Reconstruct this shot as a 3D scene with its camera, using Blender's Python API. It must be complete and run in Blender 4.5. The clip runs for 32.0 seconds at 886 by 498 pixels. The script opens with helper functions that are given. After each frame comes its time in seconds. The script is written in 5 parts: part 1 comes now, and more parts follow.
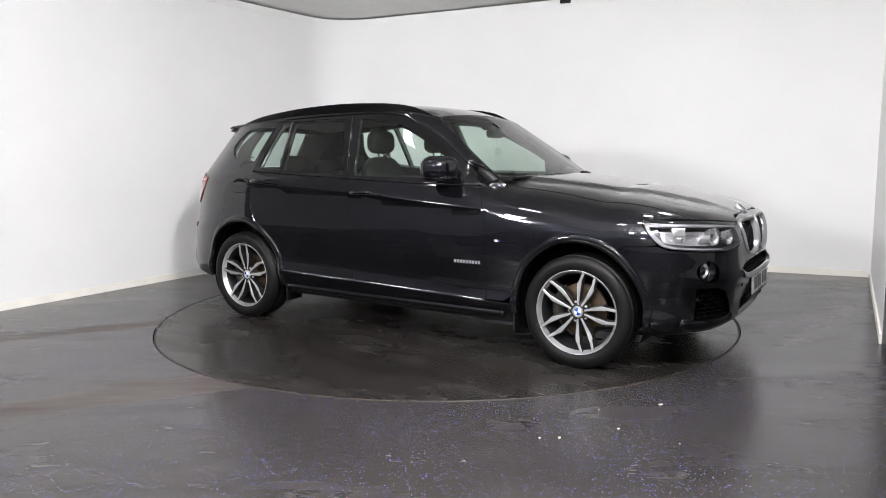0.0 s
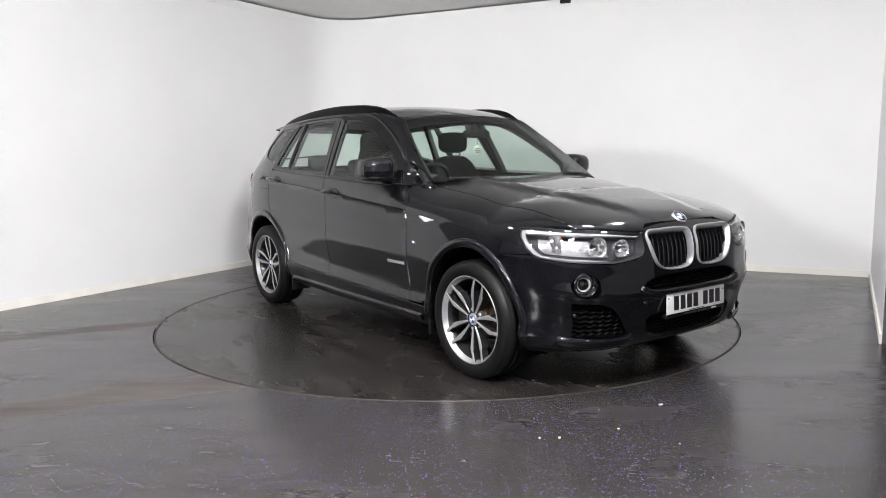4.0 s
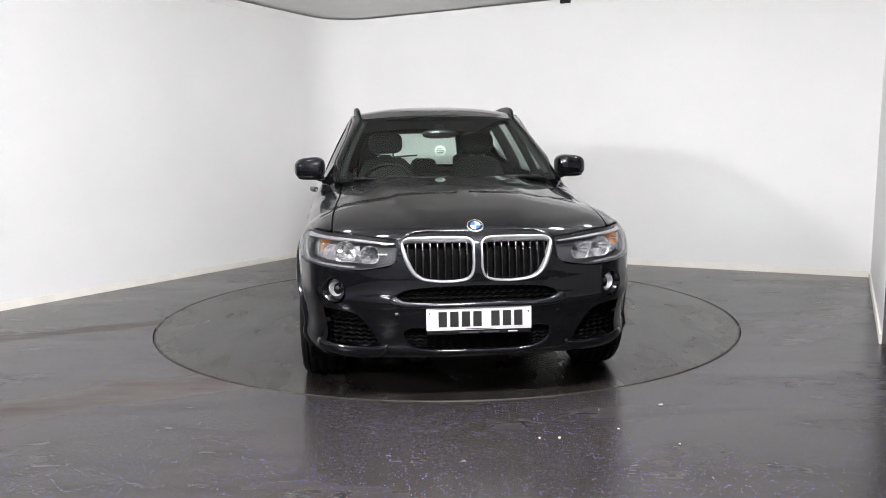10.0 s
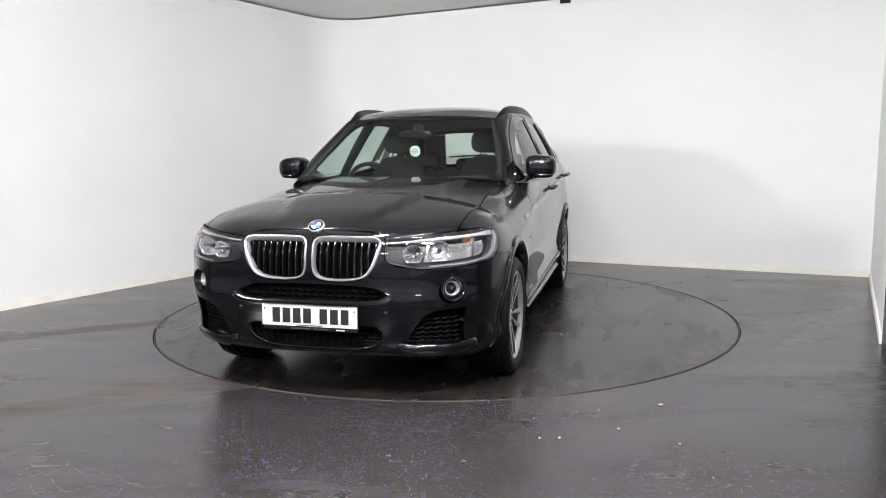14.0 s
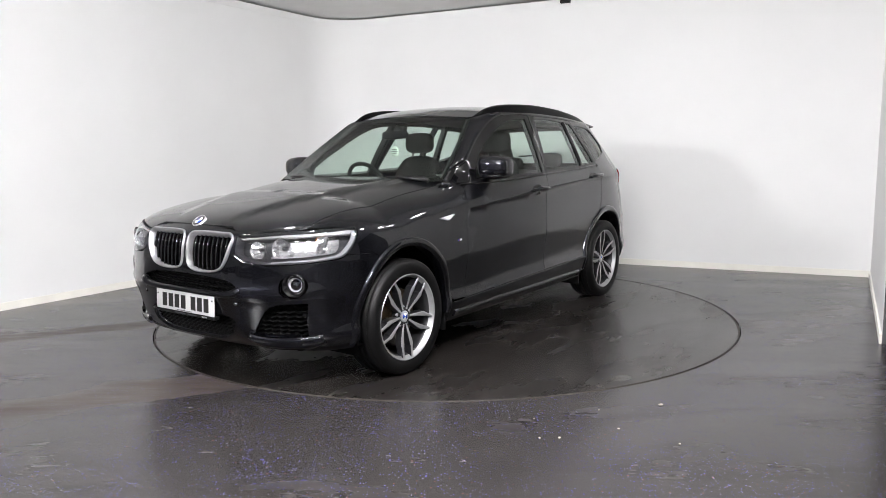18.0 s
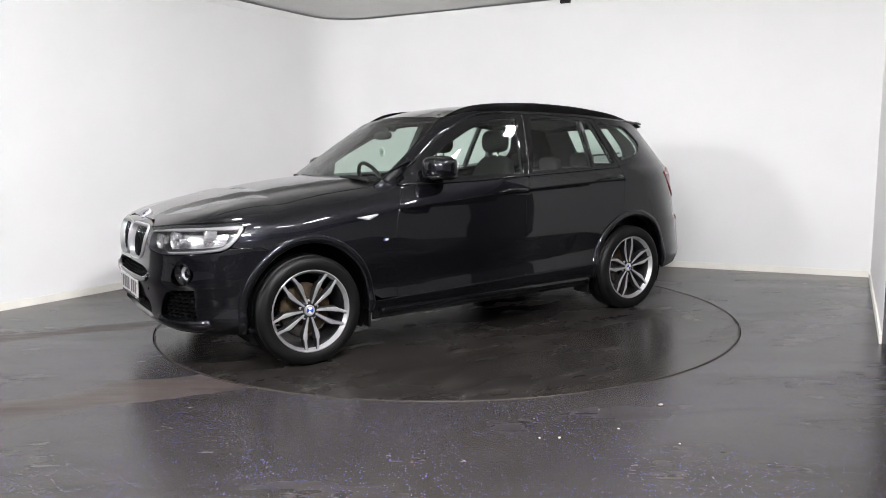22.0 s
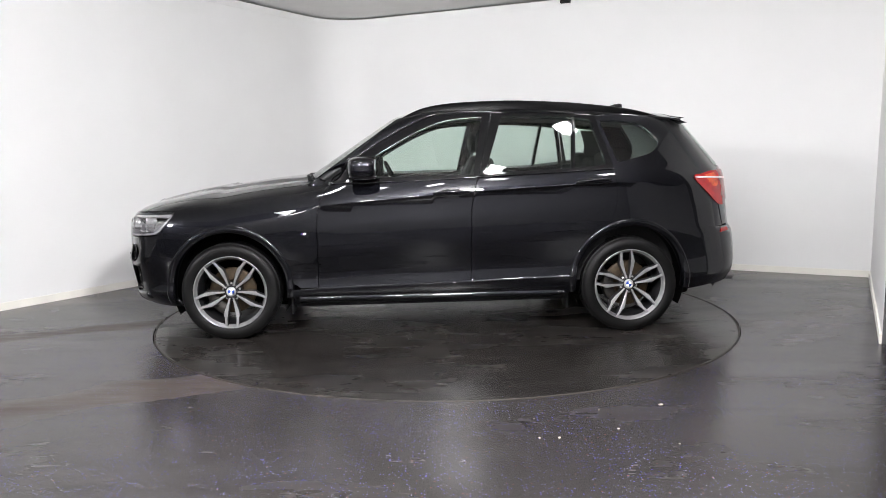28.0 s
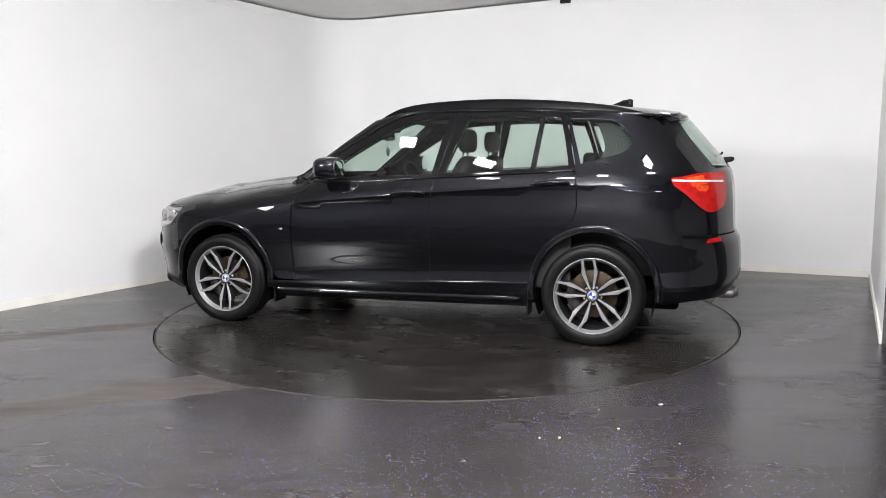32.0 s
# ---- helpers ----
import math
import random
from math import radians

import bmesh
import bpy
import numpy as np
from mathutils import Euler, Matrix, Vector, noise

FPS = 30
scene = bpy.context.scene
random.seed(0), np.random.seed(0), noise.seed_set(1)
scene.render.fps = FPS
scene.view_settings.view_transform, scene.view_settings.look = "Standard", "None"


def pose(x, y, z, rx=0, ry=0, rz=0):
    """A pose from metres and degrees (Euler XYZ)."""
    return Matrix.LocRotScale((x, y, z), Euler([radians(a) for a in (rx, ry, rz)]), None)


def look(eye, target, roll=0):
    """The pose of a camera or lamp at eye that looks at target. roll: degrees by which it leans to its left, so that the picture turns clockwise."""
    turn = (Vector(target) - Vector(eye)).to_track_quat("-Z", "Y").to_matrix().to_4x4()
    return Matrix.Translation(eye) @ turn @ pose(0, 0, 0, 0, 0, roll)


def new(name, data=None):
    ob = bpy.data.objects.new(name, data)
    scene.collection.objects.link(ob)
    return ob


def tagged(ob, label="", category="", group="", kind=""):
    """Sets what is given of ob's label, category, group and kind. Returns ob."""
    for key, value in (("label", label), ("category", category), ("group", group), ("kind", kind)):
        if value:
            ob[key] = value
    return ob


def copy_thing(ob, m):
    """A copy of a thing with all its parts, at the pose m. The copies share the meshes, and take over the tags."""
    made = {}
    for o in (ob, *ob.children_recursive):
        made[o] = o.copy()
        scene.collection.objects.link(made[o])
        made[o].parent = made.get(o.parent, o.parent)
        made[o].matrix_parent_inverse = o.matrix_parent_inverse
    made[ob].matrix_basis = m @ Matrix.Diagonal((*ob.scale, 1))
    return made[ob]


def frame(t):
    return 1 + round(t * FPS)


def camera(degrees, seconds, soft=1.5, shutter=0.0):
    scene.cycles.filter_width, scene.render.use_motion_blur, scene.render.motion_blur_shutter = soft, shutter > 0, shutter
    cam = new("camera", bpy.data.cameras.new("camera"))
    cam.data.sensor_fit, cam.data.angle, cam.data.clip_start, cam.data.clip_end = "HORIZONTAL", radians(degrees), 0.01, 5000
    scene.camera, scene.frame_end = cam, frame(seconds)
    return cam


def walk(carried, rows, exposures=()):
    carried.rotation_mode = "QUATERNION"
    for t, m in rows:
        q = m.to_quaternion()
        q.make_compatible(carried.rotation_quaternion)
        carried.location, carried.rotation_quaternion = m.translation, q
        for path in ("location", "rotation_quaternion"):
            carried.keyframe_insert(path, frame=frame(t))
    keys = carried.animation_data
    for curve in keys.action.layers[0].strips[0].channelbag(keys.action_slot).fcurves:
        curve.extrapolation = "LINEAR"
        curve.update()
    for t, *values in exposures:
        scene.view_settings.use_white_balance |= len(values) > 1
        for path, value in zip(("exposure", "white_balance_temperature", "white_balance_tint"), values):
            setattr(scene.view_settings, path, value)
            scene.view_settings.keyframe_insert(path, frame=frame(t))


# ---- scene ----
from mathutils.geometry import delaunay_2d_cdt

# camera on a tripod, standing still
cam = camera(62.09, 32.0, soft=0.9)
EYE, PITCH, YAW, ROLL = (0.0, -5.9278, 1.2802), 7.414, 0.197, -0.643
CAM_POSE = pose(*EYE, 90 - PITCH, 0, YAW) @ pose(0, 0, 0, 0, 0, ROLL)
walk(cam, [(0.0, CAM_POSE), (32.0, CAM_POSE)], exposures=[(0.0, 0.0), (32.0, 0.0)])

# turntable: angle in degrees at t seconds, and the car's place on it
RING_R = 2.235
CAR_DX, CAR_DY = 0.1356, -0.0817


def turn_deg(t):
    return 0.661 - 5.1617 * (t - 11.0) - 90.0


# world: a dim grey hall beyond the studio walls
world = bpy.data.worlds.new("hall")
world.use_nodes = True
world.node_tree.nodes["Background"].inputs[0].default_value = (0.8, 0.85, 1.0, 1)
world.node_tree.nodes["Background"].inputs[1].default_value = 0.05
scene.world = world
LAMP_STRENGTH, SPOT_STRENGTH = 325.0, 80.0


# ---- materials ----
def mat(name, color, rough=0.5, metal=0.0, coat=0.0, spec=0.5, vary=0.0, scale=8.0, bump=0.0, bscale=200.0, rvary=0.0, emit=None, power=0.0):
    m = bpy.data.materials.new(name)
    m.use_nodes = True
    nt = m.node_tree
    b = nt.nodes["Principled BSDF"]
    b.inputs["Base Color"].default_value = (*color, 1)
    b.inputs["Roughness"].default_value = rough
    b.inputs["Metallic"].default_value = metal
    b.inputs["Coat Weight"].default_value = coat
    b.inputs["Coat Roughness"].default_value = 0.02
    b.inputs["Specular IOR Level"].default_value = spec
    if emit:
        b.inputs["Emission Color"].default_value = (*emit, 1)
        b.inputs["Emission Strength"].default_value = power
    if vary or bump or rvary:
        tc = nt.nodes.new("ShaderNodeTexCoord")
    if vary or rvary:
        n = nt.nodes.new("ShaderNodeTexNoise")
        n.inputs["Scale"].default_value = scale
        n.inputs["Detail"].default_value = 6
        nt.links.new(tc.outputs["Object"], n.inputs["Vector"])
    if vary:
        r = nt.nodes.new("ShaderNodeValToRGB")
        r.color_ramp.elements[0].position, r.color_ramp.elements[1].position = 0.3, 0.7
        r.color_ramp.elements[0].color = (*[c * (1 - vary) for c in color], 1)
        r.color_ramp.elements[1].color = (*[min(1, c * (1 + vary)) for c in color], 1)
        nt.links.new(n.outputs["Fac"], r.inputs["Fac"])
        nt.links.new(r.outputs["Color"], b.inputs["Base Color"])
    if rvary:
        mr = nt.nodes.new("ShaderNodeMapRange")
        mr.inputs["To Min"].default_value, mr.inputs["To Max"].default_value = max(0, rough - rvary), rough + rvary
        nt.links.new(n.outputs["Fac"], mr.inputs["Value"])
        nt.links.new(mr.outputs["Result"], b.inputs["Roughness"])
    if bump:
        n2 = nt.nodes.new("ShaderNodeTexNoise")
        n2.inputs["Scale"].default_value = bscale
        n2.inputs["Detail"].default_value = 3
        nt.links.new(tc.outputs["Object"], n2.inputs["Vector"])
        bp = nt.nodes.new("ShaderNodeBump")
        bp.inputs["Strength"].default_value = bump
        bp.inputs["Distance"].default_value = 0.002
        nt.links.new(n2.outputs["Fac"], bp.inputs["Height"])
        nt.links.new(bp.outputs["Normal"], b.inputs["Normal"])
    return m


def glass_mat(name, tint, clear, rough=0.0):
    """Thin automotive glass: a tinted see-through sheet under a real gloss."""
    m = bpy.data.materials.new(name)
    m.use_nodes = True
    nt = m.node_tree
    nt.nodes.remove(nt.nodes["Principled BSDF"])
    tr = nt.nodes.new("ShaderNodeBsdfTransparent")
    tr.inputs[0].default_value = (*[c * clear for c in tint], 1)
    gl = nt.nodes.new("ShaderNodeBsdfGlossy")
    gl.inputs["Roughness"].default_value = rough
    lw = nt.nodes.new("ShaderNodeLayerWeight")
    lw.inputs["Blend"].default_value = 0.5
    pw = nt.nodes.new("ShaderNodeMath")
    pw.operation = "POWER"
    pw.inputs[1].default_value = 5.0
    nt.links.new(lw.outputs["Facing"], pw.inputs[0])
    fr = nt.nodes.new("ShaderNodeMath")
    fr.operation = "MULTIPLY_ADD"
    fr.inputs[1].default_value, fr.inputs[2].default_value = 0.91, 0.085
    nt.links.new(pw.outputs[0], fr.inputs[0])
    mx = nt.nodes.new("ShaderNodeMixShader")
    nt.links.new(fr.outputs[0], mx.inputs[0])
    nt.links.new(tr.outputs[0], mx.inputs[1])
    nt.links.new(gl.outputs[0], mx.inputs[2])
    nt.links.new(mx.outputs[0], nt.nodes["Material Output"].inputs["Surface"])
    return m


def floor_mat(name, disc):
    """Dark studio vinyl with small blue-grey flecks, worn gloss, dried water marks and, off the disc, brown tyre tracks."""
    m = bpy.data.materials.new(name)
    m.use_nodes = True
    nt = m.node_tree
    N, L = nt.nodes.new, nt.links.new
    b = nt.nodes["Principled BSDF"]
    tc = N("ShaderNodeTexCoord")

    def noise_tex(scale, detail, rough=0.55, stretch=None):
        n = N("ShaderNodeTexNoise")
        n.inputs["Scale"].default_value, n.inputs["Detail"].default_value, n.inputs["Roughness"].default_value = scale, detail, rough
        if stretch:
            mp = N("ShaderNodeMapping")
            mp.inputs["Rotation"].default_value = (0, 0, radians(stretch[0]))
            mp.inputs["Scale"].default_value = (stretch[1], stretch[2], 1)
            L(tc.outputs["Object"], mp.inputs["Vector"])
            L(mp.outputs["Vector"], n.inputs["Vector"])
        else:
            L(tc.outputs["Object"], n.inputs["Vector"])
        return n

    def calc(op, a, b2=None, c=None):
        k = N("ShaderNodeMath")
        k.operation = op
        for i, v in enumerate((a, b2, c)):
            if v is None:
                continue
            if isinstance(v, (int, float)):
                k.inputs[i].default_value = v
            else:
                L(v, k.inputs[i])
        return k.outputs[0]

    def ramp(src, p0, p1, v0=0.0, v1=1.0):
        r = N("ShaderNodeMapRange")
        r.interpolation_type = "SMOOTHSTEP"
        r.inputs["From Min"].default_value, r.inputs["From Max"].default_value = p0, p1
        r.inputs["To Min"].default_value, r.inputs["To Max"].default_value = v0, v1
        L(src, r.inputs["Value"])
        return r.outputs["Result"]

    def mixc(fac, a, c):
        x = N("ShaderNodeMixRGB")
        L(fac, x.inputs[0])
        for i, v in ((1, a), (2, c)):
            if isinstance(v, tuple):
                x.inputs[i].default_value = (*v, 1)
            else:
                L(v, x.inputs[i])
        return x.outputs[0]

    big = noise_tex(1.1, 5)
    marks = noise_tex(2.0, 2, 0.4, (25, 0.55, 1.7))
    fine = noise_tex(110, 4)
    tones = ((0.0115, 0.0101, 0.0094), (0.0155, 0.0137, 0.0127)) if disc else ((0.0272, 0.0244, 0.0238), (0.0318, 0.0287, 0.0281))
    col = mixc(ramp(big.outputs["Fac"], 0.3, 0.7), *tones)
    stain = ramp(marks.outputs["Fac"], 0.35, 0.90)
    col = mixc(calc("MULTIPLY", stain, 0.3), col, (0.030, 0.0265, 0.0235))
    specks = noise_tex(5.5, 4, 0.5, (12, 0.6, 1.5))
    col = mixc(calc("MULTIPLY", ramp(specks.outputs["Fac"], 0.46, 0.78), 0.6 if disc else 0.45), col, (0.046, 0.041, 0.037))
    rough = ramp(big.outputs["Fac"], 0.2, 0.8, *((0.25, 0.29) if disc else (0.24, 0.28)))
    if not disc:
        sp = N("ShaderNodeSeparateXYZ")
        L(tc.outputs["Object"], sp.inputs[0])
        across = calc("ADD", calc("MULTIPLY", sp.outputs[0], -0.4226), calc("MULTIPLY", sp.outputs[1], 0.9063))
        along = calc("ADD", calc("MULTIPLY", sp.outputs[0], 0.9063), calc("MULTIPLY", sp.outputs[1], 0.4226))
        wob = calc("MULTIPLY", calc("SUBTRACT", marks.outputs["Fac"], 0.5), 0.35)
        bands = None
        for d, w in ((0.62, 0.13), (-1.13, 0.20)):
            dist = calc("ABSOLUTE", calc("SUBTRACT", calc("ADD", across, wob), d))
            one = ramp(dist, w * 1.2, w * 0.4)
            bands = one if bands is None else calc("MAXIMUM", bands, one)
        grit = noise_tex(9, 6, 0.7, (25, 0.25, 2.0))
        bands = calc("MULTIPLY", calc("MULTIPLY", bands, ramp(along, -1.2, -1.9)), ramp(grit.outputs["Fac"], 0.30, 0.60, 0.45, 1.0))
        col = mixc(calc("MULTIPLY", bands, 0.9), col, (0.068, 0.055, 0.044))
        rough = calc("ADD", rough, calc("MULTIPLY", bands, 0.16))
    vo = N("ShaderNodeTexVoronoi")
    vo.inputs["Scale"].default_value = 82
    L(tc.outputs["Object"], vo.inputs["Vector"])
    sep = N("ShaderNodeSeparateColor")
    L(vo.outputs["Color"], sep.inputs[0])
    near = calc("LESS_THAN", vo.outputs["Distance"], 0.245)
    some = calc("GREATER_THAN", sep.outputs[0], 0.985 if disc else 0.56)
    tone = mixc(ramp(sep.outputs[1], 0.45, 1.0), (0.095, 0.095, 0.40), (0.25, 0.25, 0.36))
    tone = mixc(calc("GREATER_THAN", sep.outputs[2], 0.97), tone, (0.22, 0.09, 0.08))
    # the flecks thin out towards the stage and lie in drifts
    drift = noise_tex(1.7, 3, 0.5)
    shown = calc("MULTIPLY", calc("MULTIPLY", near, some), ramp(drift.outputs["Fac"], 0.34, 0.60, 0.40, 1.0))
    col = mixc(shown, col, tone)
    L(col, b.inputs["Base Color"])
    # dull dried patches among the sheen
    film = noise_tex(2.2, 5, 0.58, (8, 0.5, 1.6))
    dull = ramp(film.outputs["Fac"], 0.46, 0.66)
    sheen = calc("SUBTRACT", 0.40, calc("MULTIPLY", dull, 0.12))
    # wet-looking patches are smoother than the dried ones
    wet = noise_tex(1.3, 5, 0.6, (20, 0.5, 1.4))
    smooth = ramp(wet.outputs["Fac"], 0.48, 0.66)
    rough = calc("ADD", calc("SUBTRACT", rough, calc("MULTIPLY", smooth, 0.045)), calc("MULTIPLY", dull, 0.02))
    if not disc:
        sheen = calc("SUBTRACT", sheen, calc("MULTIPLY", bands, 0.16))
    L(sheen, b.inputs["Specular IOR Level"])
    L(rough, b.inputs["Roughness"])
    bp = N("ShaderNodeBump")
    bp.inputs["Strength"].default_value, bp.inputs["Distance"].default_value = 0.06, 0.001
    L(fine.outputs["Fac"], bp.inputs["Height"])
    L(bp.outputs["Normal"], b.inputs["Normal"])
    return m


def paint_mat(name, color, flake):
    m = bpy.data.materials.new(name)
    m.use_nodes = True
    nt = m.node_tree
    N, L = nt.nodes.new, nt.links.new
    b = nt.nodes["Principled BSDF"]
    tc = N("ShaderNodeTexCoord")
    vo = N("ShaderNodeTexVoronoi")
    vo.inputs["Scale"].default_value = 900
    L(tc.outputs["Object"], vo.inputs["Vector"])
    mx = N("ShaderNodeMixRGB")
    mx.inputs[1].default_value, mx.inputs[2].default_value = (*color, 1), (*flake, 1)
    sp = N("ShaderNodeSeparateColor")
    L(vo.outputs["Color"], sp.inputs[0])
    pw = N("ShaderNodeMath")
    pw.operation = "POWER"
    pw.inputs[1].default_value = 3
    L(sp.outputs[0], pw.inputs[0])
    L(pw.outputs[0], mx.inputs[0])
    L(mx.outputs[0], b.inputs["Base Color"])
    b.inputs["Metallic"].default_value = 0.85
    b.inputs["Specular IOR Level"].default_value = 0.03
    b.inputs["Roughness"].default_value = 0.36
    b.inputs["Coat Weight"].default_value = 1.0
    b.inputs["Coat Roughness"].default_value = 0.025
    b.inputs["Coat IOR"].default_value = 1.48
    n = N("ShaderNodeTexNoise")
    n.inputs["Scale"].default_value, n.inputs["Detail"].default_value = 240, 2
    L(tc.outputs["Object"], n.inputs["Vector"])
    bp = N("ShaderNodeBump")
    bp.inputs["Strength"].default_value, bp.inputs["Distance"].default_value = 0.02, 0.0004
    L(n.outputs["Fac"], bp.inputs["Height"])
    L(bp.outputs["Normal"], b.inputs["Coat Normal"])
    return m


PAINT = paint_mat("black_blue_metallic", (0.0044, 0.0046, 0.0060), (0.0165, 0.0172, 0.0230))
GLOSS = mat("gloss_black_trim", (0.003, 0.003, 0.0035), 0.03)
PLASTIC = mat("matt_black_plastic", (0.003, 0.003, 0.0034), 0.5, spec=0.25, bump=0.3, bscale=500)
RAIL = mat("satin_black_rail", (0.002, 0.002, 0.0022), 0.3, spec=0.06)
UNDER = mat("underbody_black", (0.0015, 0.0015, 0.0015), 0.7, spec=0.06, vary=0.3)
RUBBER = mat("tyre_rubber", (0.0024, 0.0023, 0.0023), 0.5, spec=0.2, vary=0.25, scale=14, bump=0.2, bscale=160)
SEAL = mat("window_seal", (0.01, 0.01, 0.01), 0.45)
CHROME = mat("chrome", (0.78, 0.78, 0.79), 0.08, 1.0)
SATIN = mat("satin_aluminium", (0.47, 0.47, 0.48), 0.28, 0.8)
ALLOY = mat("machined_alloy", (0.40, 0.40, 0.405), 0.34, 0.75, coat=0.3, vary=0.08, scale=30)
ALLOY_DARK = mat("grey_painted_alloy", (0.020, 0.020, 0.022), 0.35, 0.5, coat=0.4)
RUST = mat("rusted_disc", (0.042, 0.027, 0.013), 0.5, 0.5, vary=0.5, scale=25)
CALIPER = mat("cast_caliper", (0.030, 0.027, 0.024), 0.5, 0.6, vary=0.3)
GLASS = glass_mat("green_tinted_glass", (0.89, 1.0, 0.94), 0.88)
GLASS_REAR = glass_mat("rear_tinted_glass", (0.89, 1.0, 0.94), 0.84)
LENS = glass_mat("clear_lens", (1.0, 1.0, 1.0), 0.93)
LAMP_CHROME = mat("lamp_reflector", (0.70, 0.70, 0.72), 0.20, 0.85)
FOG_SILVER = mat("fog_lamp_silver", (0.58, 0.58, 0.60), 0.3, 0.45, vary=0.45, scale=70)
BROW = mat("lamp_brow_silver", (0.36, 0.36, 0.38), 0.32, 0.5)
MESH = mat("mesh_black", (0.0014, 0.0014, 0.0015), 0.5, spec=0.07)
EXHAUST = mat("steel_exhaust", (0.30, 0.29, 0.28), 0.3, 1.0)
LAMP_GREY = mat("lamp_grey_bezel", (0.034, 0.035, 0.040), 0.4)
AMBER = mat("amber_lens", (0.62, 0.20, 0.03), 0.2, coat=1.0, vary=0.35, scale=90)
RED = mat("red_lens", (0.32, 0.006, 0.005), 0.12, coat=0.25, vary=0.2, scale=26)
ORANGE = mat("orange_red_lens", (0.60, 0.06, 0.012), 0.12, coat=0.4, vary=0.3, scale=40)
GUIDE = mat("light_guide_white", (0.27, 0.27, 0.29), 0.3, coat=0.5)
RED_BRIGHT = mat("light_guide_strip", (0.85, 0.75, 0.75), 0.2, coat=1.0)
PLATE = mat("plate_white", (0.52, 0.52, 0.52), 0.35)
INK = mat("plate_black", (0.01, 0.01, 0.01), 0.4)
BLUE = mat("enamel_blue", (0.03, 0.09, 0.45), 0.2, coat=1.0)
WHITE = mat("enamel_white", (0.8, 0.8, 0.82), 0.2, coat=1.0)
LEATHER = mat("black_leather", (0.006, 0.0058, 0.0055), 0.6, spec=0.2, vary=0.15, bump=0.08, bscale=420)
DASH = mat("dark_dash_plastic", (0.014, 0.014, 0.015), 0.6, bump=0.3, bscale=300)
HEADLINER = mat("grey_headliner", (0.12, 0.12, 0.12), 0.9)
CARD = mat("pale_green_card", (0.62, 0.68, 0.60), 0.7, vary=0.08, scale=60)
MIRROR = mat("mirror_glass", (0.85, 0.86, 0.87), 0.02, 1.0)
WALL = mat("white_wall_paint", (0.85, 0.85, 0.845), 0.75, vary=0.02, scale=1.3, bump=0.10, bscale=60)
SKIRT = mat("baseboard_paint", (0.88, 0.86, 0.80), 0.4, vary=0.06, scale=4)
CEIL = mat("grey_ceiling", (0.78, 0.775, 0.755), 0.85, vary=0.05, scale=1.5, bump=0.1, bscale=40)
UNSEEN_PALE = mat("unseen_pale_wall", (0.68, 0.68, 0.69), 0.7, vary=0.06, scale=2)
UNSEEN_CEIL = mat("unseen_grey_ceiling", (0.35, 0.35, 0.35), 0.8, vary=0.06, scale=2)
UNSEEN_DARK = mat("unseen_dark_wall", (0.06, 0.061, 0.065), 0.7, vary=0.1, scale=2)
FLOOR = floor_mat("flecked_vinyl", False)
DISC = floor_mat("turntable_vinyl", True)
TRIM = mat("worn_edge_trim", (0.034, 0.029, 0.025), 0.42, spec=0.3, vary=0.4, scale=3)
PIT = mat("pit_black", (0.01, 0.01, 0.01), 0.9)
FLOOD = mat("flood_diffuser", (0.9, 0.9, 0.9), 0.5, emit=(0.998, 0.984, 1.004), power=LAMP_STRENGTH)
SPOT = mat("spot_diffuser", (0.9, 0.9, 0.9), 0.5, emit=(0.998, 0.984, 1.004), power=SPOT_STRENGTH)
PANEL = mat("panel_diffuser", (0.9, 0.9, 0.9), 0.5, emit=(0.998, 0.984, 1.004), power=60.0)
HOUSING = mat("white_lamp_housing", (0.7, 0.7, 0.7), 0.5)


# ---- mesh helpers ----
def mesh_ob(name, verts, faces, mats, parent=None, label="", smooth=True, idx=None, normals=None):
    me = bpy.data.meshes.new(name)
    me.from_pydata([tuple(v) for v in verts], [], faces)
    for m in mats if isinstance(mats, (list, tuple)) else [mats]:
        me.materials.append(m)
    if smooth:
        me.polygons.foreach_set("use_smooth", [True] * len(me.polygons))
    if idx:
        me.polygons.foreach_set("material_index", idx)
    me.update()
    if normals:
        me.normals_split_custom_set_from_vertices([tuple(n) for n in normals])
    ob = new(name, me)
    if parent:
        ob.parent = parent
    if label:
        ob["label"] = label
    return ob


def part(name, bm, material, parent, label=""):
    me = bpy.data.meshes.new(name)
    bmesh.ops.recalc_face_normals(bm, faces=bm.faces)
    bm.to_mesh(me)
    bm.free()
    for m in material if isinstance(material, (list, tuple)) else [material]:
        me.materials.append(m)
    ob = new(name, me)
    if parent:
        ob.parent = parent
    if label:
        ob["label"] = label
    return ob


def box(bm, lo, hi, bevel=0.0, m=None, seg=2):
    r = bmesh.ops.create_cube(bm, size=1.0)
    vs = r["verts"]
    for v in vs:
        v.co = Vector([lo[i] + (v.co[i] + 0.5) * (hi[i] - lo[i]) for i in range(3)])
    if bevel:
        es = {e for v in vs for e in v.link_edges}
        g = bmesh.ops.bevel(bm, geom=list(es), offset=bevel, segments=seg, affect="EDGES", profile=0.5)
        vs = list({v for f in g["faces"] for v in f.verts} | {v for v in vs if v.is_valid})
    if m is not None:
        bmesh.ops.transform(bm, matrix=m, verts=vs)
    for v in vs:
        for f in v.link_faces:
            f.smooth = bevel > 0
    return vs


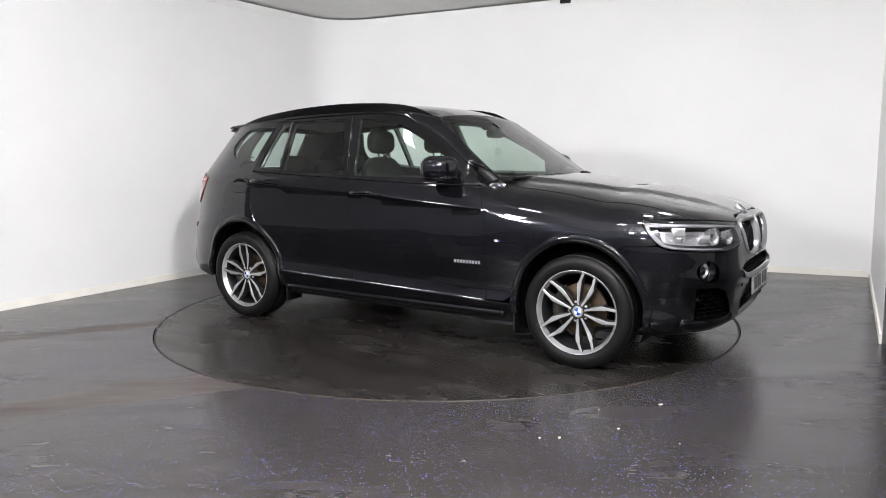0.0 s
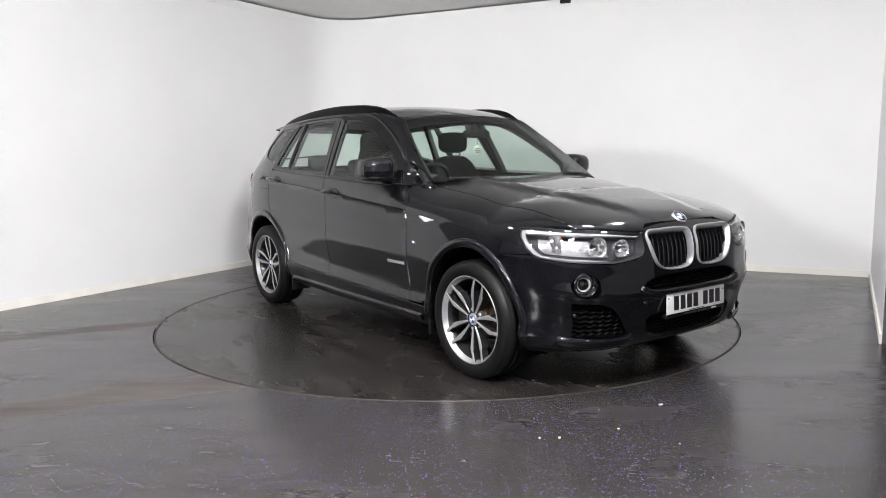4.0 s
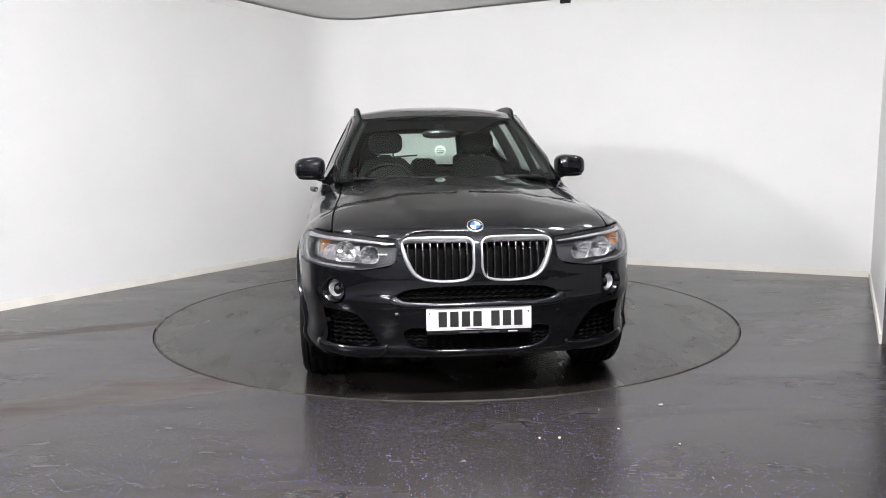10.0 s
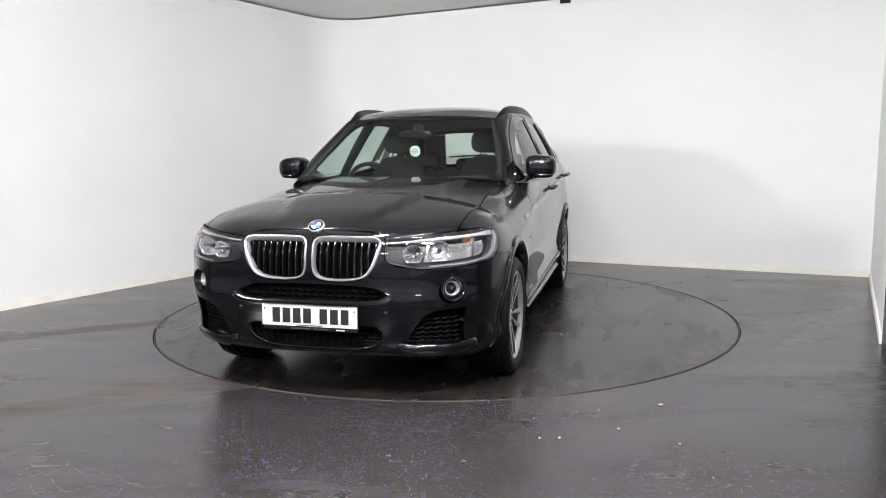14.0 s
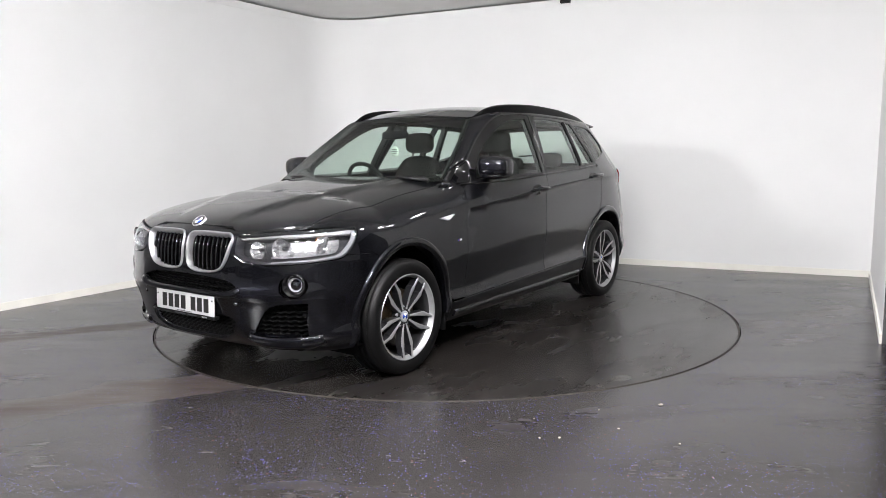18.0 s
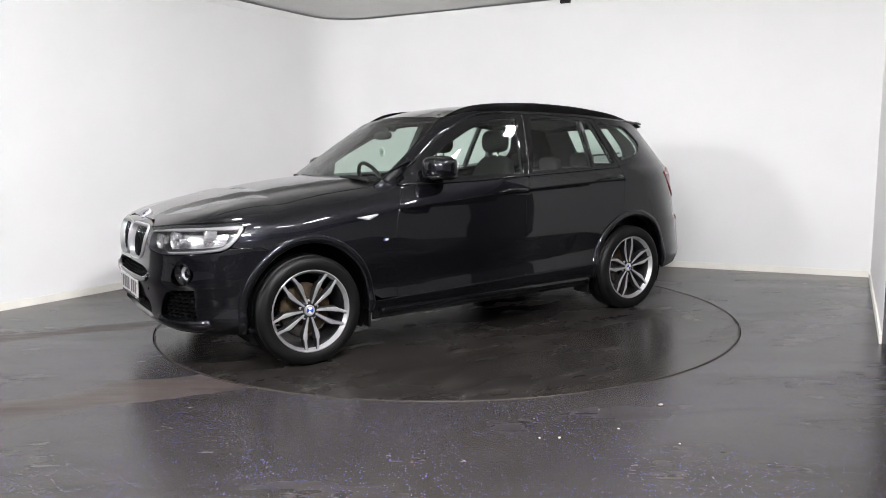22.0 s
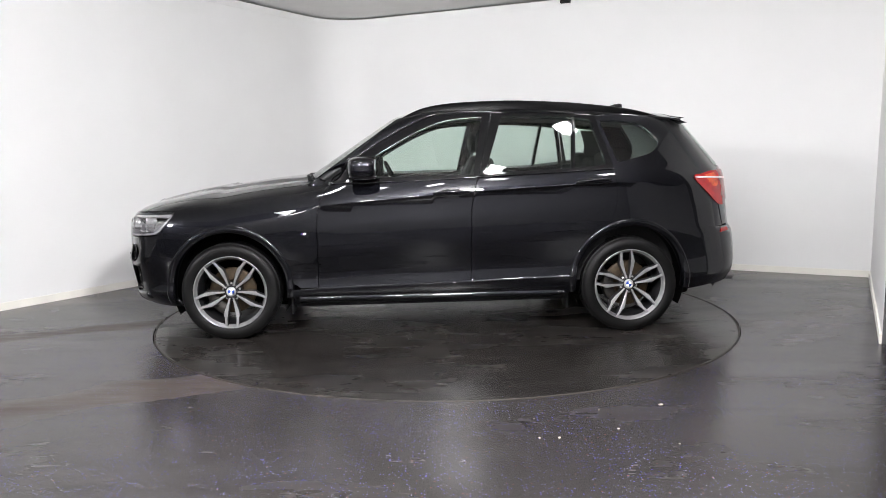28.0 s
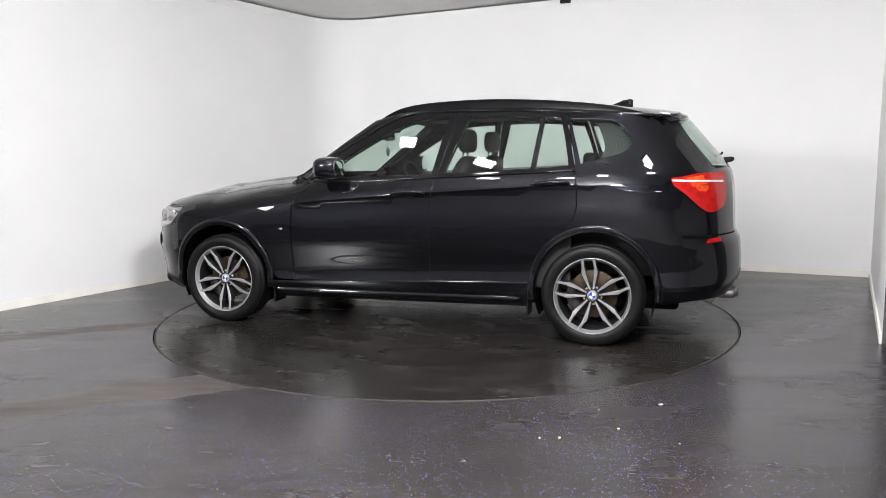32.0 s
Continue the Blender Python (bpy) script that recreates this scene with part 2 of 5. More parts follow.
def tube(bm, pts, r, seg=10, caps=True, flat=1.0):
    """A bar of radius r (number or list) along pts."""
    pts = [Vector(q) for q in pts]
    rings, up = [], Vector((0, 0, 1))
    for i, q in enumerate(pts):
        d = (pts[min(i + 1, len(pts) - 1)] - pts[max(i - 1, 0)]).normalized()
        a = d.cross(up)
        a = a.normalized() if a.length > 1e-4 else Vector((1, 0, 0))
        c = a.cross(d).normalized()
        rr = r[i] if isinstance(r, (list, tuple)) else r
        rings.append([bm.verts.new(q + a * rr * math.cos(2 * math.pi * k / seg) + c * rr * flat * math.sin(2 * math.pi * k / seg)) for k in range(seg)])
    for p0, p1 in zip(rings, rings[1:]):
        for k in range(seg):
            bm.faces.new((p0[k], p0[(k + 1) % seg], p1[(k + 1) % seg], p1[k])).smooth = True
    if caps:
        bm.faces.new(rings[0][::-1])
        bm.faces.new(rings[-1])


def lathe(bm, profile, n=48, axis="y", mi=0, closed=False, a0=0.0, a1=2 * math.pi):
    """Spins (radius, along) pairs round an axis."""
    full = abs(a1 - a0 - 2 * math.pi) < 1e-6
    cols = []
    for k in range(n if full else n + 1):
        a = a0 + (a1 - a0) * k / n
        c, s = math.cos(a), math.sin(a)
        cols.append([bm.verts.new((r * c, h, r * s) if axis == "y" else (r * c, r * s, h)) for r, h in profile])
    m = len(profile)
    for k in range(n):
        p0, p1 = cols[k], cols[(k + 1) % len(cols)]
        for j in range(m if closed else m - 1):
            f = bm.faces.new((p0[j], p0[(j + 1) % m], p1[(j + 1) % m], p1[j]))
            f.smooth, f.material_index = True, mi


def pch(*knots):
    """Smooth monotone interpolation through (x, y) knots, flat beyond the ends."""
    xs, ys = [k[0] for k in knots], [k[1] for k in knots]
    n = len(xs)
    h = [xs[i + 1] - xs[i] for i in range(n - 1)]
    d = [(ys[i + 1] - ys[i]) / h[i] for i in range(n - 1)]
    ms = [d[0]] + [0.0 if d[i - 1] * d[i] <= 0 else 2 * d[i - 1] * d[i] / (d[i - 1] + d[i]) for i in range(1, n - 1)] + [d[-1]]

    def f(x):
        if x <= xs[0]:
            return ys[0] + ms[0] * (x - xs[0])
        if x >= xs[-1]:
            return ys[-1] + ms[-1] * (x - xs[-1])
        i = 0
        while x > xs[i + 1]:
            i += 1
        t = (x - xs[i]) / h[i]
        return (ys[i] * (1 + 2 * t) * (1 - t) ** 2 + h[i] * ms[i] * t * (1 - t) ** 2 + ys[i + 1] * t * t * (3 - 2 * t) + h[i] * ms[i + 1] * t * t * (t - 1))

    return f


def sstep(a, b, x):
    t = min(1.0, max(0.0, (x - a) / (b - a)))
    return t * t * (3 - 2 * t)


def path(pts, h=0.03, closed=True):
    """A line through pts in steps of about h; a third value 1 marks a point where the line curves through, else it is a corner."""
    n = len(pts)
    out = []
    for i in range(n if closed else n - 1):
        p1, p2 = pts[i], pts[(i + 1) % n]
        a, b = Vector(p1[:2]), Vector(p2[:2])
        ln = (b - a).length
        k = max(1, int(math.ceil(ln / h)))
        t1 = (Vector(pts[(i + 1) % n][:2]) - Vector(pts[i - 1][:2])) if len(p1) > 2 and (closed or i > 0) else b - a
        t2 = (Vector(pts[(i + 2) % n][:2]) - a) if len(p2) > 2 and (closed or i + 2 < n) else b - a
        t1, t2 = t1.normalized() * ln, t2.normalized() * ln
        for j in range(k):
            t = j / k
            out.append(a * (1 + 2 * t) * (1 - t) ** 2 + t1 * t * (1 - t) ** 2 + b * t * t * (3 - 2 * t) + t2 * t * t * (t - 1))
    if not closed:
        out.append(Vector(pts[-1][:2]))
    return out


def inside(q, poly):
    c, n = False, len(poly)
    x, y = q
    for i in range(n):
        x1, y1 = poly[i]
        x2, y2 = poly[i - 1]
        if (y1 > y) != (y2 > y) and x < (x2 - x1) * (y - y1) / (y2 - y1) + x1:
            c = not c
    return c


CENTRE = Vector((0, 0, 0.75))


def lift(surf, u, v, off=0.0):
    e = 0.0025
    q = Vector(surf(u, v))
    du = Vector(surf(u + e, v)) - Vector(surf(u - e, v))
    dv = Vector(surf(u, v + e)) - Vector(surf(u, v - e))
    n = du.cross(dv)
    n = n.normalized() if n.length > 1e-9 else Vector((0, 0, 1))
    ref = q - Vector((q.x * 0.8, 0, CENTRE.z))
    if n.dot(ref) < 0:
        n = -n
    return q + n * off, n


def panel(name, parent, material, outline, surf, holes=(), h=0.045, thick=0.014, off=0.0, label="", mirror=False, both=False, lines=()):
    """A sheet cut to an outline with holes, laid on a surface, its edges turned in. both: also its twin on the other side."""
    loops = [outline, *holes]
    pts, cons, spans = [], [], []
    for lp in loops:
        o = len(pts)
        pts += [Vector(q) for q in lp]
        cons += [(o + i, o + (i + 1) % len(lp)) for i in range(len(lp))]
        spans.append((o, len(lp)))
    for ln in lines:
        run = [Vector(q) for q in ln if inside(q, outline)]
        run = [q for q in run if min((q - e).length_squared for e in pts[: spans[0][1]]) > 0.006 ** 2]
        o = len(pts)
        pts += run
        cons += [(o + i, o + i + 1) for i in range(len(run) - 1) if (run[i] - run[i + 1]).length < 0.08]
    us, vs = [q[0] for q in outline], [q[1] for q in outline]
    edge = list(pts)
    nu, nv = int((max(us) - min(us)) / h) + 1, int((max(vs) - min(vs)) / h) + 1
    for i in range(nu + 1):
        for j in range(nv + 1):
            q = Vector((min(us) + (i + 0.5 * (j % 2)) * h, min(vs) + j * h))
            if inside(q, outline) and not any(inside(q, hl) for hl in holes) and min((q - e).length_squared for e in edge) > (0.45 * h) ** 2:
                pts.append(q)
    vv, _, ff, *_ = delaunay_2d_cdt(pts, cons, [], 0, 1e-6)
    tris = []
    for f in ff:
        c = (vv[f[0]] + vv[f[1]] + vv[f[2]]) / 3
        if inside(c, outline) and not any(inside(c, hl) for hl in holes):
            tris.append(list(f))
    P, Nn = [], []
    for q in vv:
        a, n = lift(surf, q[0], q[1], off)
        P.append(a)
        Nn.append(n)
    faces = []
    for f in tris:
        nn = (P[f[1]] - P[f[0]]).cross(P[f[2]] - P[f[0]])
        faces.append(f if nn.dot(Nn[f[0]]) > 0 else f[::-1])
    if thick:
        for lp in loops:
            o = len(P)
            k = len(lp)
            base = [lift(surf, q[0], q[1], off) for q in lp]
            for i in range(k):
                tan = (base[(i + 1) % k][0] - base[i - 1][0]).normalized()
                out = tan.cross(base[i][1])
                P.append(base[i][0])
                Nn.append((base[i][1] + out * 0.001).normalized())
                P.append(base[i][0] - base[i][1] * thick)
                Nn.append(out)
            for i in range(k):
                a, b = o + 2 * i, o + 2 * ((i + 1) % k)
                faces.append([a, a + 1, b + 1, b])
    if mirror:
        P = [Vector((q.x, -q.y, q.z)) for q in P]
        Nn = [Vector((q.x, -q.y, q.z)) for q in Nn]
        faces = [f[::-1] for f in faces]
    ob = mesh_ob(name, P, faces, material, parent, label, normals=Nn)
    if both:
        return ob, panel_twin(ob, name, parent, label)
    return ob


def panel_twin(ob, name, parent, label=""):
    """The mirror image of a panel across the car's middle."""
    me = ob.data
    P = [Vector((v.co.x, -v.co.y, v.co.z)) for v in me.vertices]
    Nn = [None] * len(P)
    for lp in me.loops:
        Nn[lp.vertex_index] = (lp.normal.x, -lp.normal.y, lp.normal.z)
    Nn = [q or (0, 0, 1) for q in Nn]
    faces = [list(f.vertices)[::-1] for f in me.polygons]
    return mesh_ob(name, P, faces, [m for m in me.materials], parent, label, normals=Nn, idx=[f.material_index for f in me.polygons])


def ribbon(name, parent, material, pts, surf, width, rise=0.004, label="", both=True):
    """A thin strip of a width along a line on a surface."""
    P, N2, faces = [], [], []
    n = len(pts)
    for i, q in enumerate(pts):
        a, nn = lift(surf, q[0], q[1])
        b0, b1 = lift(surf, *pts[max(0, i - 1)])[0], lift(surf, *pts[min(n - 1, i + 1)])[0]
        side = nn.cross((b1 - b0).normalized())
        w = width / 2
        for k, up in ((-w, -0.004), (-w * 0.8, rise), (w * 0.8, rise), (w, -0.004)):
            P.append(a + side * k + nn * up)
    for i in range(n - 1):
        for k in range(3):
            faces.append([4 * i + k, 4 * i + k + 1, 4 * i + 5 + k, 4 * i + 4 + k])
    faces += [[0, 1, 2, 3], [4 * n - 1, 4 * n - 2, 4 * n - 3, 4 * n - 4]]
    ob = mesh_ob(name, P, faces, material, parent, label)
    if both:
        mesh_ob(name, [Vector((q.x, -q.y, q.z)) for q in P], [f[::-1] for f in faces], material, parent, label)
    return ob


# ---- the studio ----
WALL_H = 3.0
# inner wall line, seen from above: near end of the long wall, rounded corner, far corner, side wall
LEFT_DIR = Vector((math.cos(radians(58.9)), math.sin(radians(58.9))))
BACK_DIR = Vector((math.cos(radians(-27.2)), math.sin(radians(-27.2))))
CORNER_L = Vector((-1.42, 4.06))
CORNER_R = Vector((4.253, 1.358))
ROUND = 0.62
wall_line = [CORNER_L - LEFT_DIR * 5.4]
a0, b0 = CORNER_L - LEFT_DIR * ROUND, CORNER_L + (CORNER_R - CORNER_L).normalized() * ROUND
for k in range(41):
    t = k / 40
    wall_line.append(a0 * (1 - t) ** 2 + CORNER_L * 2 * t * (1 - t) + b0 * t * t)
wall_line.append(CORNER_R)
SIDE_DIR = Vector((math.cos(radians(61.5)), math.sin(radians(61.5))))


def strip(name, line, z0, z1, depth, material, proud=0.0, closed_top=True):
    """A wall of some thickness along a plan line; its inner face lies on the line."""
    n = len(line)
    P, F = [], []
    for i, q in enumerate(line):
        d = (line[min(i + 1, n - 1)] - line[max(i - 1, 0)]).normalized()
        out = Vector((-d.y, d.x))
        a, b = q - out * proud, q + out * depth
        P += [(a.x, a.y, z0), (a.x, a.y, z1), (b.x, b.y, z1), (b.x, b.y, z0)]
    for i in range(n - 1):
        for k in range(4):
            F.append([4 * i + k, 4 * i + (k + 1) % 4, 4 * i + 4 + (k + 1) % 4, 4 * i + 4 + k])
    m = len(P)
    P += P[:4] + P[4 * n - 4 : 4 * n]
    F += [[m, m + 3, m + 2, m + 1], [m + 4, m + 5, m + 6, m + 7]]
    return tagged(mesh_ob(name, P, F, material, smooth=False), kind="structure")


half = len(wall_line) - 2
w1 = strip("wall_west", wall_line[: half + 1], 0, WALL_H, 0.12, WALL)
tagged(w1, "plain white painted studio wall running into a rounded corner", "wall")
w2 = strip("wall_north", wall_line[half:], 0, WALL_H, 0.12, WALL)
tagged(w2, "plain white painted studio wall behind the turntable", "wall")
side_line = [CORNER_R, CORNER_R - SIDE_DIR * 2.9]
side_end = side_line[-1]
w3 = strip("wall_east", side_line, 0, WALL_H, 0.12, WALL)
tagged(w3, "white painted side wall of the studio", "wall")
for nm, ln in (("baseboard", wall_line[: half + 1]), ("baseboard", wall_line[half:]), ("baseboard", [CORNER_R - SIDE_DIR * 0.014, *side_line[1:]])):
    tagged(strip(nm, ln, 0.0, 0.066, -0.002, SKIRT, proud=0.016), "low off-white painted skirting board along the wall", "baseboard")
for nm, ln in (("trim", wall_line[: half + 1]), ("trim", wall_line[half:])):
    tagged(strip(nm, ln, WALL_H - 0.075, WALL_H, -0.002, WALL, proud=0.007), "flat white capping strip along the wall top", "trim")

# unseen walls added behind the camera, toned for what the car paint reflects
hall = [side_end, Vector((6.5, -3.4)), Vector((5.5, -11.0)), Vector((-9.5, -8.0)), Vector((-8.5, -1.5)), wall_line[0]]
for i in range(5):
    tagged(strip(f"unseen_wall_{i + 1}", [hall[i], hall[i + 1]], 0, 3.4, 0.12, UNSEEN_PALE if i in (1, 2, 3) else UNSEEN_DARK), "unseen pale grey wall added to brighten reflections in the car" if i in (1, 2, 3) else "unseen dark grey wall added to keep reflections in the car dark", "wall", kind="structure")

# ceiling, with a dark gap over the wall; unseen darker part added to dim reflections
for nm, y0, y1, mt, words in (("ceiling", -4.1, 7.0, CEIL, "plain light grey studio ceiling"), ("ceiling_unseen", -13.0, -4.1, UNSEEN_CEIL, "plain grey unseen ceiling added to dim reflections in the car")):
    P = [(-11, y0, 3.02), (9, y0, 3.02), (9, y1, 3.02), (-11, y1, 3.02), (-11, y0, 3.15), (9, y0, 3.15), (9, y1, 3.15), (-11, y1, 3.15)]
    tagged(mesh_ob(nm, P, [[0, 3, 2, 1], [4, 5, 6, 7], [0, 1, 5, 4], [1, 2, 6, 5], [2, 3, 7, 6], [3, 0, 4, 7]], mt, smooth=False), words, "ceiling", kind="structure")

# floor with the round opening of the turntable
RN = 128
P, F = [], []
for k in range(RN):
    a = 2 * math.pi * k / RN
    c, s = math.cos(a), math.sin(a)
    q = 13.0 / max(abs(c), abs(s))
    P += [((RING_R + 0.012) * c, (RING_R + 0.012) * s, 0), (q * c, q * s, 0), ((RING_R + 0.012) * c, (RING_R + 0.012) * s, -0.05)]
for k in range(RN):
    a, b = 3 * k, 3 * ((k + 1) % RN)
    F += [[a, a + 1, b + 1, b], [a, b, b + 2, a + 2]]
tagged(mesh_ob("floor", P, F, FLOOR, smooth=False), "dark grey vinyl floor with blue flecks and water marks", "floor", kind="structure")
bm = bmesh.new()
bmesh.ops.create_circle(bm, cap_ends=True, radius=RING_R + 0.3, segments=64)
bmesh.ops.translate(bm, verts=bm.verts, vec=(0, 0, -0.05))
tagged(part("floor_pit", bm, PIT, None), "black pit floor under the turntable", "floor", kind="structure")

# turntable
turntable = tagged(new("turntable"), "flush round dark vinyl turntable with dried water marks", "turntable")
bm = bmesh.new()
lathe(bm, [(0.0, 0.0), (1.1, 0.0), (RING_R - 0.012, 0.0), (RING_R - 0.006, -0.003), (RING_R - 0.006, -0.05)], n=128, axis="z")
bmesh.ops.remove_doubles(bm, verts=bm.verts, dist=1e-5)
for f in bm.faces:
    f.smooth = False
part("deck", bm, DISC, turntable)
bm = bmesh.new()
lathe(bm, [(RING_R - 0.0055, 0.0012), (RING_R - 0.003, 0.0028), (RING_R + 0.001, 0.0026), (RING_R + 0.0025, 0.0), (RING_R + 0.0025, -0.03), (RING_R - 0.0055, -0.03)], n=160, axis="z", closed=True)
part("edge_trim", bm, TRIM, turntable, "thin worn grey-brown edge trim")

# floodlights under the ceiling behind the camera, and square lamps over the near half of the stage
def floodlight(eye, aim, w, h, glow, name, words, group):
    ob = tagged(new(name), words, name.replace("_", " "), group=group)
    ob.matrix_basis = look(eye, aim)
    bm = bmesh.new()
    for lo, hi in (((-w - 0.02, -h - 0.02, -0.006), (w + 0.02, -h, 0.06)), ((-w - 0.02, h, -0.006), (w + 0.02, h + 0.02, 0.06)), ((-w - 0.02, -h, -0.006), (-w, h, 0.06)), ((w, -h, -0.006), (w + 0.02, h, 0.06)), ((-w, -h, 0.045), (w, h, 0.06))):
        box(bm, lo, hi)
    part("housing", bm, PLASTIC, ob)
    bm = bmesh.new()
    box(bm, (-w, -h, 0.0), (w, h, 0.008))
    part("diffuser", bm, glow, ob)
    bm = bmesh.new()
    tip = ob.matrix_basis.inverted() @ Vector((eye[0], eye[1], 3.02))
    tube(bm, [(0, 0, 0.06), (0, 0, 0.10), tuple(tip)], 0.012, 8)
    part("bracket", bm, PLASTIC, ob)


def panel_lamp(x, y, turn):
    """A square lit panel hung flat under the ceiling."""
    ob = tagged(new("ceiling_lamp"), "square white-framed flat ceiling lamp, lit white", "ceiling lamp", group="lamps over the stage")
    ob.matrix_basis = pose(x, y, 2.86, 0, 0, turn)
    bm = bmesh.new()
    for lo, hi in (((-0.115, -0.115, -0.006), (0.115, -0.10, 0.04)), ((-0.115, 0.10, -0.006), (0.115, 0.115, 0.04)), ((-0.115, -0.10, -0.006), (-0.10, 0.10, 0.04)), ((0.10, -0.10, -0.006), (0.115, 0.10, 0.04)), ((-0.10, -0.10, 0.03), (0.10, 0.10, 0.04))):
        box(bm, lo, hi)
    part("housing", bm, HOUSING, ob)
    bm = bmesh.new()
    box(bm, (-0.10, -0.10, 0.0), (0.10, 0.10, 0.006))
    part("diffuser", bm, SPOT, ob)
    for k in (-0.08, 0.08):
        bm = bmesh.new()
        tube(bm, [(k, 0, 0.04), (k, 0, 0.16)], 0.004, 6)
        part("hanger", bm, PLASTIC, ob)


for eye, aim, area in (((-5.5, -5.2, 2.75), (2.8, 1.5, 0.5), 0.260), ((-1.1, -4.5, 2.75), (2.4, 1.6, 0.4), 0.056), ((-0.3, -4.6, 2.75), (2.8, 1.3, 0.4), 0.056), ((0.5, -4.4, 2.75), (-3.0, 1.0, 0.2), 0.210)):
    floodlight(eye, aim, 0.59 * area ** 0.5, 0.423 * area ** 0.5, FLOOD, "floodlight", "small black-framed floodlight hung under the ceiling, lit white", "floodlights facing the stage")
for x, y, turn in ((-1.38, -1.20, 50), (-0.72, -2.05, 40), (-0.08, -2.50, 20), (0.65, -2.35, -20), (1.30, -1.30, -40), (1.95, -0.55, -58), (1.75, -2.10, -45)):
    panel_lamp(x, y, turn)

for x, y in ((-2.2, -8.3), (0.6, -8.6), (3.2, -8.2)):
    floodlight((x, y, 2.94), (x, y + 0.001, 0.0), 0.3, 0.3, PANEL, "ceiling_panel", "square flat ceiling light panel in the hall, lit white", "ceiling panels in the hall")

# small black box under the ceiling by the wall
box_thing = tagged(new("wall_sensor"), "small black sensor box fixed at the wall top", "sensor")
bm = bmesh.new()
box(bm, (-0.055, -0.03, -0.045), (0.055, 0.03, 0.0), 0.006)
part("housing", bm, PLASTIC, box_thing)
bm = bmesh.new()
box(bm, (-0.03, -0.02, 0.0), (0.03, 0.02, 0.03), 0.003)
part("bracket", bm, PLASTIC, box_thing)
box_thing.matrix_basis = pose(1.38, 2.66, 2.99, 0, 0, -27.2)

# crumbs of pale grit lying on the floor
CRUMB = mat("pale_grit", (0.45, 0.41, 0.34), 0.8)
for i, (x, y, r) in enumerate(((1.081, -2.329, 0.011), (0.504, -2.747, 0.007), (0.756, -2.394, 0.007), (0.415, -2.745, 0.006), (0.795, -2.645, 0.006), (1.02, -2.83, 0.006), (0.42, -2.50, 0.005))):
    bm = bmesh.new()
    bmesh.ops.create_icosphere(bm, subdivisions=2, radius=r)
    rnd = random.Random(i)
    for v in bm.verts:
        v.co *= 0.75 + 0.5 * rnd.random()
        v.co.z *= 0.45
        v.co.y *= 0.6
    lo = min(v.co.z for v in bm.verts)
    for v in bm.verts:
        v.co.z -= lo
    ob = part("grit_crumb", bm, CRUMB, None)
    ob.matrix_basis = pose(x, y, 0.0, 0, 0, i * 40)
    tagged(ob, "small pale crumb of grit on the dark floor", "crumb", group="crumbs on the floor")


# ---- the car: x forward, y to its left, z up; the origin midway between the axles ----
car = tagged(new("car"), "black five-door sports utility car parked on the turntable", "car")
HX, HZ = 1.405, 0.338  # wheel centres
X0F, X0R, NF = 1.50, -1.20, 3.05
LF, LR = 1.15, 1.15

width_x = pch((-1.9, 0.905), (-1.55, 0.928), (-1.3, 0.932), (-0.9, 0.930), (0.0, 0.932), (0.9, 0.928), (1.4, 0.928), (1.9, 0.92))
low_x = pch((-1.0, 0.412), (0.93, 0.352))  # crease over the sill
shoulder_x = pch((-2.3, 1.075), (-1.3, 1.065), (-1.0, 1.055), (-0.27, 1.013), (0.6, 0.945), (1.2, 0.90))
belt_x = pch((-2.2, 1.195), (-1.6, 1.178), (-1.28, 1.166), (-0.94, 1.147), (-0.27, 1.116), (0.29, 1.091), (0.68, 1.085), (0.9, 1.085))
belt_in = pch((-1.9, 0.085), (-1.3, 0.055), (-0.3, 0.045), (0.3, 0.066), (0.7, 0.102), (0.95, 0.14))
roof_half = pch((-2.0, 0.575), (-1.5, 0.620), (-1.0, 0.646), (-0.5, 0.652), (0.0, 0.627), (0.3, 0.585), (0.8, 0.52))
roof_edge_z = pch((-2.0, 1.50), (-1.5, 1.545), (-1.0, 1.575), (-0.5, 1.585), (0.0, 1.575), (0.2, 1.552), (0.3, 1.537), (0.8, 1.5))
hood_c = pch((0.8, 1.126), (1.08, 1.100), (1.25, 1.080), (1.62, 1.020), (1.95, 0.955), (2.08, 0.926), (2.15, 0.903), (2.2, 0.87))
front_x = pch((0.2, 2.07), (0.28, 2.19), (0.36, 2.225), (0.48, 2.245), (0.55, 2.262), (0.62, 2.245), (0.75, 2.238), (0.85, 2.212), (0.90, 2.155), (0.932, 2.08), (0.965, 1.95), (1.034, 1.62), (1.050, 1.53))
rear_x = pch((0.28, -2.24), (0.40, -2.33), (0.50, -2.36), (0.68, -2.35), (0.75, -2.315), (0.95, -2.31), (1.13, -2.29), (1.2, -2.24), (1.52, -1.97), (1.6, -1.9))
body_in = pch((1.0, 0.020), (1.25, 0.033), (1.6, 0.021), (2.0, 0.006), (2.4, 0.007), (2.75, 0.015), (2.92, 0.017), (3.0, 0.005))


def y_door(x, z):
    zl, zs, zb = low_x(x), shoulder_x(x), belt_x(x)
    w = width_x(x)
    if z <= zl:
        t = max(0.0, (zl - z) / (zl - 0.2))
        return w - 0.018 - 0.075 * t ** 1.5
    if z <= zs:
        return w - body_in(1 + 2 * (z - zl) / (zs - zl))
    bi = belt_in(x)
    if z <= zb:
        t = (z - zs) / (zb - zs)
        return w - 0.006 - (bi - 0.006) * (0.55 * t + 0.45 * t * t)
    yb, yr, zr = w - bi, roof_half(x), roof_edge_z(x)
    t = (z - zb) / (zr - zb)
    return yb + (yr - yb) * t + 0.036 * t * (1 - t)


